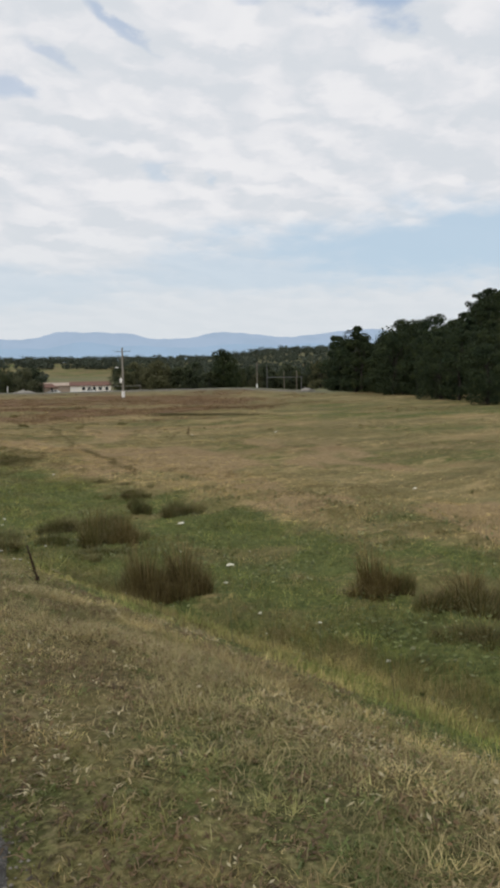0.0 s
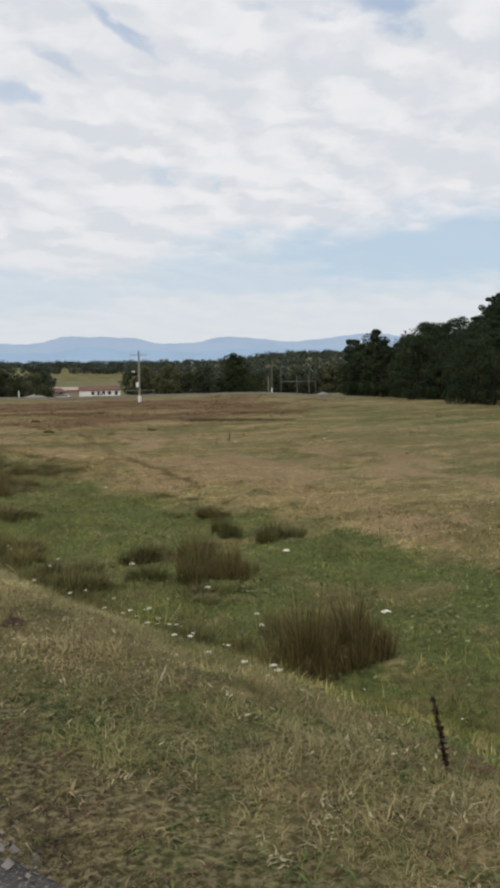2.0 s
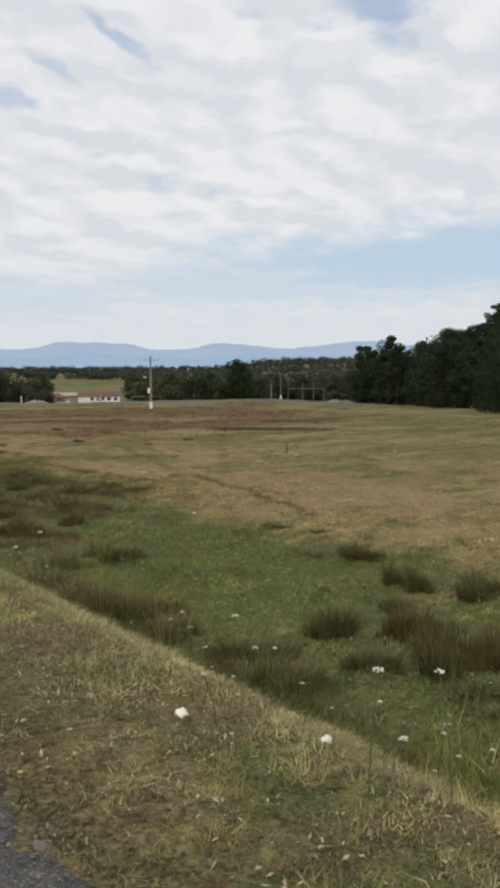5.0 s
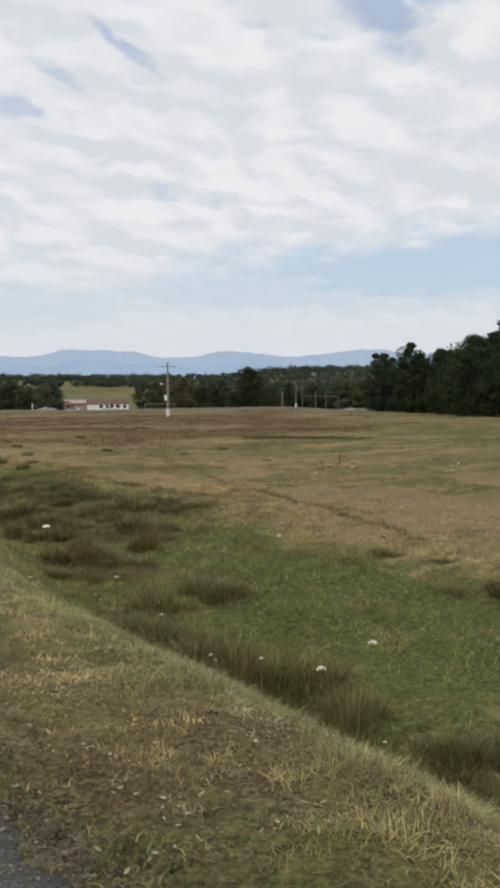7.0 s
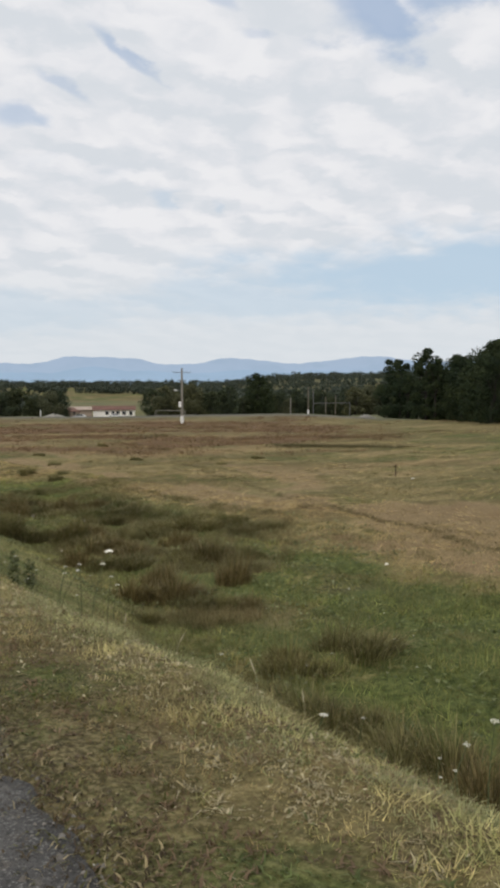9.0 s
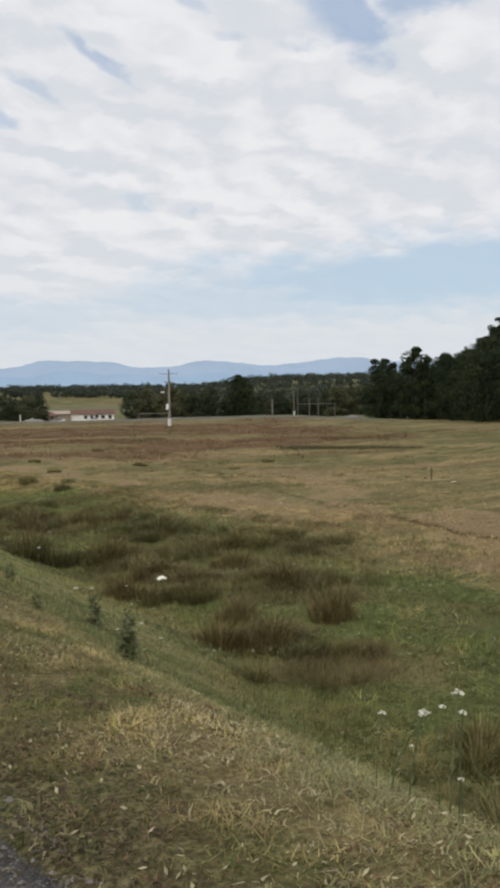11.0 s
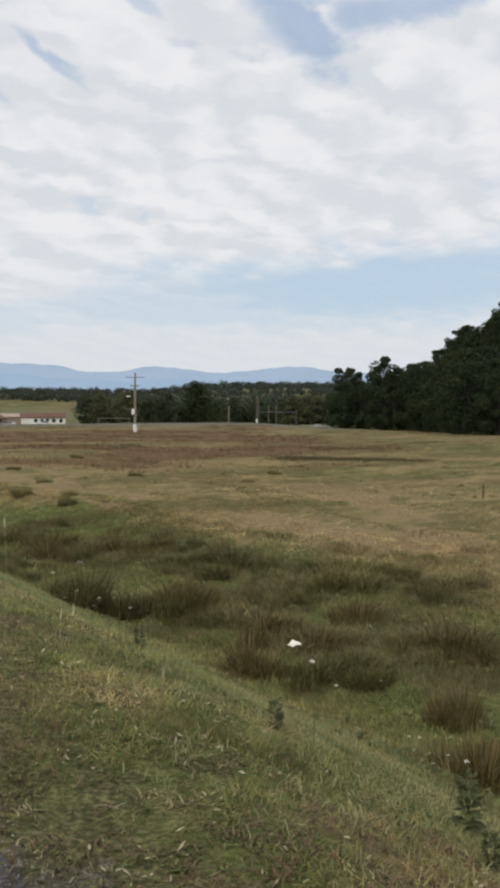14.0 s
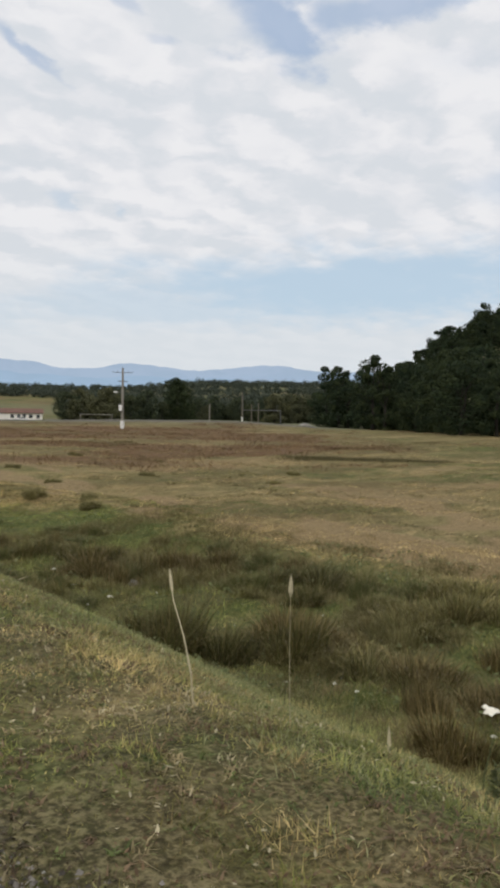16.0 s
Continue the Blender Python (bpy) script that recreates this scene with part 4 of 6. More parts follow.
build_pole(157.5, 184.9, 5.8, 0.14, label="slim grey wooden pole")
build_pole(165.3, 214.2, 6.3, 0.19, mat=M_CONCRETE, label="pale concrete pole at the edge of the pitch")
build_rugby_goal()
build_football_goal()
hx_, hy_ = toward(26.75, 318, (-0.2, 6.5))
build_house(hx_, hy_, -28, 7.6, 4.2, 2.7, 4.1, M_WALL, M_ROOF, [(-2.6, 1.0, 1.0, 2.1), (-0.4, 0.9, 1.0, 2.1), (3.6, 1.1, 1.0, 2.1), (6.1, 0.9, 0.9, 2.1), (1.4, 1.0, 0.1, 2.2)], "long low white rendered house with a brown tiled roof")
bx_, by_ = toward(24.1, 335, (-0.2, 6.5))
build_house(bx_, by_, -20, 6.6, 4.5, 2.6, 3.7, M_BARN, M_TIN, [(-2.0, 2.6, 0.1, 2.6)], "low barn with a pale sheet roof")
bx_, by_ = toward(23.6, 318, (-0.2, 6.5))
build_house(bx_, by_, 25, 3.6, 3.2, 2.2, 3.5, M_BARN, M_ROOF, [(0.6, 0.9, 1.0, 2.0)], "small brown outbuilding with a reddish roof")
cx_, cy_ = toward(24.35, 262, (-0.2, 6.5))
build_car(cx_, cy_, -30, M_CAR, "pale hatchback parked by the sports ground")
cx_, cy_ = toward(26.7, 290, (-0.2, 6.5))
build_car(cx_, cy_, -22, M_CAR, "white car parked before the white house")
build_car(153.8, 218.2, -35, M_CAR, "white car parked behind the pitch")
stake = thing("stake", 23.4, 35.1, label="short thin dark wooden stake standing in the pasture", category="stake")
part("post", tube(bmesh.new(), [(0, 0, -0.2), (0.01, 0.0, 0.25), (0.03, 0.01, 0.44)], [0.022, 0.020, 0.017], 7), M_DOCK, stake)
part("branch", tube(bmesh.new(), [(0.01, 0, 0.10), (0.10, 0.02, 0.17)], [0.012, 0.008], 5), M_DOCK, stake)
gx_, gy_ = toward(22.6, 205, (-0.2, 6.5))
heap = new("gravel_heap", mound_mesh("gravel_heap", 5.6, 2.8, 0.9, M_GRAVEL, 3))
heap.location = (gx_, gy_, z_at(gx_, gy_) - 0.05)
tagged(heap, "low heap of pale grey gravel", "gravel heap")
gx_, gy_ = toward(42.9, 152, (-0.2, 6.5))
heap = new("gravel_heap", mound_mesh("gravel_heap", 2.4, 1.2, 0.55, M_GRAVEL, 4))
heap.location = (gx_, gy_, z_at(gx_, gy_) - 0.05)
tagged(heap, "flat heap of pale gravel beside the wood", "gravel heap")
px_, py_ = toward(21.6, 175, (-0.2, 6.5))
build_pole(px_, py_, 1.7, 0.12, mat=M_WHITE, label="short white marker post")


# ---------------------------------------------------------------- rushes, weeds, flowers, litter
def make_rush(seed, stems, green, brown, dead=0.4):
    """An uneven tuft of crowded crowns, about a metre wide and a metre high: arching stems, a skirt of fallen ones."""
    rng = np.random.default_rng(seed)
    k = 8
    ca, cr, ch = rng.uniform(0, math.tau, k), 0.40 * np.sqrt(rng.random(k)), rng.uniform(0.5, 1.0, k)
    ch = ch * (1.08 - 0.55 * (cr / 0.40) ** 2)
    wind = rng.normal(0, 0.22, 2)
    which = rng.integers(0, k, stems)
    a, r = rng.uniform(0, math.tau, stems), 0.20 * np.sqrt(rng.random(stems))
    P = np.c_[cr[which] * np.cos(ca[which]) + r * np.cos(a), cr[which] * np.sin(ca[which]) + r * np.sin(a), np.full(stems, -0.04)]
    fallen = rng.random(stems) < 0.16
    h = np.where(fallen, rng.uniform(0.12, 0.45, stems), (0.30 + 0.70 * rng.random(stems) ** 1.3) * ch[which])
    lean = np.where(fallen, rng.uniform(0.5, 1.6, stems), np.clip(np.abs(rng.normal(0.16, 0.22, stems)) + 1.0 * r, 0.02, 1.0))
    out = np.c_[np.cos(a) + wind[0], np.sin(a) + wind[1], 0 * a] * (0.45 * lean * h)[:, None]
    w = rng.uniform(0.0018, 0.0042, stems)
    b = a + rng.normal(0, 0.9, stems)
    side = np.c_[-np.sin(b), np.cos(b), 0 * a] * w[:, None]
    zz = np.array([0, 0, 1.0])
    low = P + out * 0.30 + zz * (h * 0.45)[:, None]
    high = P + out * 0.95 + zz * (h * (0.82 - 0.10 * np.minimum(lean, 1)))[:, None]
    tip = P + out * 1.7 + zz * (h * (1 - 0.42 * np.minimum(lean, 1)))[:, None]
    V = np.stack([P - side, P + side, low - side, low + side, high - side * 0.7, high + side * 0.7, tip], 1).reshape(-1, 3)
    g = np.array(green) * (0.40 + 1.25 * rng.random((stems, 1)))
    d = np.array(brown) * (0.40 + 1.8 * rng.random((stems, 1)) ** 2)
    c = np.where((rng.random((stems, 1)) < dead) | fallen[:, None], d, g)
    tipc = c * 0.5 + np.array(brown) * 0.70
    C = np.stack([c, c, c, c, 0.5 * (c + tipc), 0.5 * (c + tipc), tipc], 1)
    V = V.reshape(-1, 7, 3)
    root = new("rush_tuft")
    for name, chosen, label in (("foliage", ~fallen, ""), ("skirt", fallen, "bent dead brown stems")):
        m = int(chosen.sum())
        T = ((np.arange(m) * 7)[:, None, None] + np.array([[0, 1, 3], [0, 3, 2], [2, 3, 5], [2, 5, 4], [4, 5, 6]])[None]).reshape(-1, 3)
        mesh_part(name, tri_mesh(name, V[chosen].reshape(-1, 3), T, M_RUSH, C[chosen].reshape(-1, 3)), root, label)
    return root


DARK, RUDDY, FRESH, MIXED = range(4)
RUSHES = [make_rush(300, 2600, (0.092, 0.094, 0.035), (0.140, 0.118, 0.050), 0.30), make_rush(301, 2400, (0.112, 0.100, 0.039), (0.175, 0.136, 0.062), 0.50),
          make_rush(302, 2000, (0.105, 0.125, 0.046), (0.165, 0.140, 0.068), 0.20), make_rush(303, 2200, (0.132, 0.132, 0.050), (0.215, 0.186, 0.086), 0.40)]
RUSH_LABEL = ("dense tuft of dark olive rushes", "broad tuft of ruddy brown rushes", "tuft of fresh green rushes and grass", "uneven tuft of olive and brown rushes")
rush_used = set()


def rush(x, y, wide, tall, kind, where="in the damp meadow"):
    m = Matrix.Translation((x, y, z_at(x, y) - 0.02)) @ Matrix.Rotation(random.uniform(0, 6.28), 4, "Z")
    ob = copy_thing(RUSHES[kind], m) if kind in rush_used else RUSHES[kind]
    ob.matrix_basis = m @ Matrix.Diagonal((wide, wide, 1.35 * tall, 1))
    rush_used.add(kind)
    tagged(ob, RUSH_LABEL[kind] + " " + where, "rush tuft", "rushes in the damp meadow")


def rush_mass(x, y, wide, tall, kind, where="in the damp meadow"):
    """A broad mass is several tufts grown together, side by side as one looks from the lane."""
    k = max(1, round(wide / 0.80))
    for i in range(k):
        f = (i + 0.5) / k - 0.5
        w = min(wide, 1.25 * wide / k + 0.10)
        rush(x + 0.75 * f * wide + random.uniform(-0.08, 0.08), y - 0.55 * f * wide + random.uniform(-0.2, 0.2), w * random.uniform(0.9, 1.2), tall * random.uniform(0.8, 1.15), kind if random.random() < 0.75 else MIXED, where)


def build_rushes():
    # round tufts on the green pasture
    for x, y, w, t, kind in ((5.35, 8.12, 0.80, 0.92, RUDDY), (5.85, 8.0, 0.85, 0.74, RUDDY), (5.6, 8.6, 0.8, 0.55, MIXED), (5.0, 8.4, 0.6, 0.42, MIXED), (6.05, 8.75, 0.6, 0.40, DARK), (5.99, 9.35, 0.6, 0.34, MIXED),
                             (7.85, 6.35, 0.75, 0.62, RUDDY), (8.2, 6.2, 0.5, 0.5, DARK), (8.0, 4.9, 1.1, 0.42, DARK), (8.5, 5.3, 1.0, 0.50, RUDDY), (8.9, 4.7, 0.9, 0.42, RUDDY), (7.2, 4.1, 0.9, 0.26, DARK), (7.7, 3.7, 0.9, 0.3, DARK),
                             (6.85, 12.3, 0.85, 0.66, DARK), (7.2, 12.1, 0.6, 0.55, RUDDY), (6.72, 14.2, 0.75, 0.46, DARK), (7.15, 14.5, 0.85, 0.48, MIXED), (7.3, 13.35, 0.9, 0.56, RUDDY), (7.65, 13.0, 0.7, 0.45, DARK),
                             (9.35, 15.45, 0.45, 0.58, DARK), (9.05, 14.8, 0.5, 0.50, FRESH), (9.6, 14.0, 0.75, 0.45, DARK), (9.95, 13.85, 0.5, 0.36, MIXED), (6.25, 11.4, 1.0, 0.20, DARK), (6.6, 11.2, 0.6, 0.16, DARK), (7.58, 12.35, 0.6, 0.36, MIXED),
                             (8.3, 14.5, 0.6, 0.26, FRESH), (6.1, 12.7, 0.7, 0.30, FRESH), (10.34, 17.19, 0.9, 0.25, DARK), (11.05, 20.5, 0.62, 0.17, DARK), (11.0, 19.2, 0.7, 0.14, DARK), (9.9, 18.0, 0.5, 0.16, MIXED)):
        rush(x, y, w, t, kind, "on green pasture")
    # along the wet foot of the bank
    for x, y, w, t, kind in ((4.72, 9.4, 0.75, 0.46, DARK), (5.0, 8.9, 0.6, 0.36, FRESH), (4.74, 10.95, 0.4, 0.16, MIXED), (6.0, 11.1, 0.45, 0.14, MIXED), (5.16, 12.95, 0.75, 0.42, FRESH), (4.9, 14.0, 0.6, 0.42, DARK), (5.45, 13.8, 0.9, 0.46, FRESH),
                             (5.06, 15.4, 0.7, 0.40, RUDDY), (5.0, 16.2, 1.3, 0.50, RUDDY), (4.9, 17.3, 0.9, 0.40, RUDDY), (4.9, 18.2, 0.9, 0.34, DARK), (4.9, 19.15, 0.9, 0.40, RUDDY), (6.75, 19.75, 1.15, 0.46, DARK), (5.75, 20.1, 0.9, 0.36, MIXED), (5.15, 18.1, 0.8, 0.32, MIXED)):
        rush_mass(x, y, w, t, kind, "below the bank")
    # the large masses of the rush bed
    for x, y, w, t, kind in ((7.05, 30.9, 2.3, 0.68, DARK), (7.9, 30.4, 1.2, 0.50, RUDDY), (9.6, 35.4, 3.2, 0.56, RUDDY), (8.7, 37.9, 0.9, 0.58, DARK), (9.5, 36.8, 1.8, 0.5, DARK), (10.5, 29.9, 2.0, 0.48, MIXED), (11.2, 28.1, 0.9, 0.36, DARK),
                             (6.25, 23.7, 1.5, 0.44, RUDDY), (5.35, 23.1, 0.6, 0.24, MIXED), (8.75, 26.1, 1.1, 0.45, RUDDY), (9.5, 34.3, 1.6, 0.46, DARK), (7.85, 29.7, 1.2, 0.38, MIXED), (6.45, 27.7, 0.8, 0.50, RUDDY), (7.15, 26.4, 0.9, 0.34, DARK),
                             (7.1, 25.1, 0.7, 0.40, RUDDY), (7.9, 24.2, 0.8, 0.50, RUDDY), (6.5, 23.3, 0.7, 0.30, DARK), (8.6, 26.9, 0.9, 0.46, MIXED), (10.6, 32.3, 1.6, 0.46, DARK), (11.6, 28.2, 0.9, 0.30, MIXED), (11.4, 29.3, 0.9, 0.36, DARK), (11.5, 30.4, 1.2, 0.38, MIXED),
                             (8.0, 28.6, 1.2, 0.42, RUDDY), (6.65, 26.7, 0.8, 0.40, DARK), (8.0, 27.7, 0.9, 0.40, RUDDY), (9.5, 29.9, 1.3, 0.42, MIXED), (9.45, 28.2, 1.0, 0.55, RUDDY), (7.1, 26.0, 0.5, 0.32, DARK), (8.4, 30.9, 0.9, 0.46, RUDDY), (9.6, 26.9, 1.0, 0.4, MIXED), (8.9, 24.9, 0.9, 0.36, MIXED)):
        rush_mass(x, y, w, 0.84 * t, kind, "in the wet rush bed")
    # smaller tufts between them, and a few far out on the pasture
    rng = random.Random(23)
    placed, tries = [], 0
    while len(placed) < 75 and tries < 9000:
        tries += 1
        x, y = rng.uniform(5.4, 13.4), rng.uniform(22.5, 40)
        inner = 5.7 + 0.8 * max(0.0, min(1.0, (y - 24) / 2))
        outer = min(7.4 + 0.8 * max(0.0, y - 23), 12.2 - 0.2 * (y - 31))
        green = float(fbm(np.array([x]), np.array([y * 1.3]), 1.7, 91, 3)[0])
        if 31.8 < y < 33.6 and x < 9.2:
            continue
        if not inner < x < outer or green < 0.42 + 0.06 * rng.random() or any(math.hypot(x - a, y - b) < 0.32 for a, b in placed):
            continue
        placed.append((x, y))
        rush(x, y, rng.uniform(0.35, 0.75), rng.uniform(0.16, 0.40), rng.choice((DARK, RUDDY, MIXED, MIXED, FRESH, FRESH)), "in the wet rush bed")
    for x, y, w, t in ((17.4, 55.6, 0.9, 0.3), (21.6, 44.4, 0.8, 0.26), (20.4, 50.3, 0.8, 0.3), (12.4, 42.0, 0.9, 0.4), (12.5, 45.0, 1.0, 0.45), (13.4, 43.6, 0.8, 0.36), (26.3, 47.8, 0.9, 0.3), (15.4, 49.0, 0.9, 0.32), (24.3, 62.0, 1.0, 0.36)):
        rush(x, y, 0.8 * w, 0.95 * t, MIXED, "on dry pasture")


build_rushes()
M_PETAL = plain("white_petals", (0.66, 0.64, 0.53), 0.10, 30.0, 0.7)
M_STEM = plain("green_stem", (0.10, 0.12, 0.05), 0.3, 20.0, 0.7)
M_DRYSTEM = plain("dry_straw_stem", (0.46, 0.40, 0.26), 0.2, 20.0, 0.8)
M_WEED = blade_material("weed_leaves", 0.3)
M_PAPER = plain("white_paper", (0.82, 0.78, 0.66), 0.04, 12.0, 0.8)
M_STONE = stone_material()


def make_flower(seed, tall, head):
    rng = np.random.default_rng(seed)
    root = new("wildflower")
    bend = rng.normal(0, 0.05, 2)
    tip = Vector((bend[0], bend[1], tall))
    part("stem", tube(bmesh.new(), [(0, 0, -0.03), (bend[0] * 0.3, bend[1] * 0.3, tall * 0.5), tip], [0.003, 0.0025, 0.002], 4), M_STEM, root)
    n = 34
    a, r = rng.uniform(0, math.tau, n), head * np.sqrt(rng.random(n))
    P = np.c_[tip.x + r * np.cos(a), tip.y + r * np.sin(a), tip.z + 0.4 * head * (1 - (r / head) ** 2) + rng.normal(0, head * 0.08, n)]
    s = head * 0.26
    u = rng.normal(0, 0.5, (n, 3)) + np.c_[np.cos(a), np.sin(a), 0 * a]
    u *= s / np.linalg.norm(u, axis=1)[:, None]
    v = np.cross(u, rng.normal(0, 0.4, (n, 3)) + np.array([0, 0, 1.0]))
    v *= s / np.linalg.norm(v, axis=1)[:, None]
    V = np.stack([P - u, P + v, P + u, P - v], 1).reshape(-1, 3)
    T = ((np.arange(n) * 4)[:, None, None] + np.array([[0, 1, 2], [0, 2, 3]])[None]).reshape(-1, 3)
    mesh_part("flower_head", tri_mesh("flower_head", V, T, M_PETAL), root)
    return root


def build_flowers():
    kinds = [make_flower(400 + k, (0.34, 0.28, 0.42, 0.22)[k], (0.017, 0.012, 0.015, 0.010)[k]) for k in range(4)]
    used = set()
    rng = random.Random(31)
    spots = [(3.5, 2.95), (3.85, 2.15), (3.05, 2.85), (3.2, 2.15), (1.85, 9.8), (2.15, 9.15), (2.2, 8.45), (2.65, 9.4), (2.6, 10.6), (2.43, 14.92), (2.49, 14.84), (2.99, 14.44), (2.6, 15.2), (2.03, 17.43), (2.75, 20.75), (3.1, 20.8), (8.9, 12.8), (7.35, 8.95), (6.85, 7.7)]
    for cx, cy, n, r in ((2.5, 6.6, 12, 1.0), (2.9, 5.4, 6, 0.9), (2.4, 9.0, 12, 0.9), (3.0, 11.5, 8, 1.0), (2.1, 17.5, 4, 0.20), (3.0, 20.9, 5, 0.5), (3.2, 15.5, 6, 0.9), (6.5, 20.5, 8, 1.6), (4.5, 23.0, 8, 1.2), (3.6, 27.0, 6, 1.0), (7.0, 17.0, 8, 2.2), (8.0, 30.0, 5, 2.5), (7.5, 10.0, 6, 1.8)):
        spots += [(cx + rng.gauss(0, r * 0.6), cy + rng.gauss(0, r * 0.9)) for _ in range(n)]
    tall = {(2.37, 4.9): 0.12, (2.38, 6.05): 0.17, (2.28, 5.75): 0.12, (2.2, 5.45): 0.12, (2.15, 5.1): 0.11, (2.05, 4.75): 0.10, (2.3, 6.3): 0.14, (2.4, 6.6): 0.14, (2.34, 5.95): 0.13, (2.2, 5.62): 0.11, (2.26, 6.5): 0.12,
            (2.36, 6.9): 0.14, (2.3, 7.25): 0.13, (2.2, 7.5): 0.12, (2.1, 7.9): 0.13, (2.45, 5.3): 0.12, (2.5, 5.0): 0.12, (2.12, 5.3): 0.10, (2.42, 6.2): 0.13, (2.33, 5.6): 0.12, (2.0, 4.95): 0.09, (2.18, 6.1): 0.10,
            (1.48, 9.02): 0.27, (2.53, 9.94): 0.44, (2.01, 8.73): 0.16, (1.94, 17.56): 0.32, (2.05, 17.46): 0.40, (2.0, 17.7): 0.30, (2.06, 15.34): 0.16}
    for i, (x, y) in enumerate(spots + list(tall)):
        k = rng.randrange(4)
        s = rng.uniform(0.75, 1.2)
        if (x, y) in tall:
            ob = plant(kinds[k], x, y, 1.15, rng.uniform(0, 6), k not in used, tall[(x, y)] / (0.34, 0.28, 0.42, 0.22)[k])
            used.add(k)
            tagged(ob, "white umbel wildflower on a thin green stem", "wildflower", "white wildflowers on the bank")
        elif x > 1.2:
            ob = plant(kinds[k], x, y, s, rng.uniform(0, 6), k not in used)
            used.add(k)
            tagged(ob, "white umbel wildflower on a thin green stem", "wildflower", "white wildflowers on the bank")


def build_weeds():
    rng = np.random.default_rng(41)
    first = None
    for x, y, s in ((3.56, 22.62, 0.62), (3.42, 21.78, 0.70), (2.90, 20.88, 0.62), (2.75, 22.0, 0.36), (3.1, 23.4, 0.4), (3.4, 19.4, 0.4), (4.2, 10.8, 0.5), (4.4, 7.4, 0.5), (3.3, 16.2, 0.45), (3.6, 25.3, 0.4)):
        if first is None:
            root = new("leafy_weed")
            part("stem", tube(bmesh.new(), [(0, 0, -0.05), (0.02, 0.01, 0.22), (0.03, 0.04, 0.5)], [0.008, 0.006, 0.003], 5), M_STEM, root)
            n = 170
            zc = rng.uniform(0.04, 0.5, n)
            a = rng.uniform(0, math.tau, n)
            P = np.c_[0.03 * np.cos(a), 0.03 * np.sin(a), zc]
            L = 0.06 + 0.11 * (1 - zc / 0.55) * rng.random(n)
            o = np.c_[np.cos(a), np.sin(a), rng.uniform(-0.3, 0.6, n)] * L[:, None]
            sd = np.c_[-np.sin(a), np.cos(a), rng.normal(0, 0.3, n)] * (L * 0.22)[:, None]
            V = np.stack([P, P + o * 0.5 + sd, P + o, P + o * 0.5 - sd], 1).reshape(-1, 3)
            T = ((np.arange(n) * 4)[:, None, None] + np.array([[0, 1, 2], [0, 2, 3]])[None]).reshape(-1, 3)
            c = np.repeat(np.array([0.135, 0.150, 0.058]) * (0.5 + 0.8 * rng.random((n, 1))), 4, 0)
            mesh_part("foliage", tri_mesh("foliage", V, T, M_WEED, c), root)
            tagged(root, "dark green leafy weed at the foot of the bank", "weed", "weeds along the ditch")
            first = plant(root, x, y, s, 0.0, True)
        else:
            plant(first, x, y, s, float(rng.uniform(0, 6)))


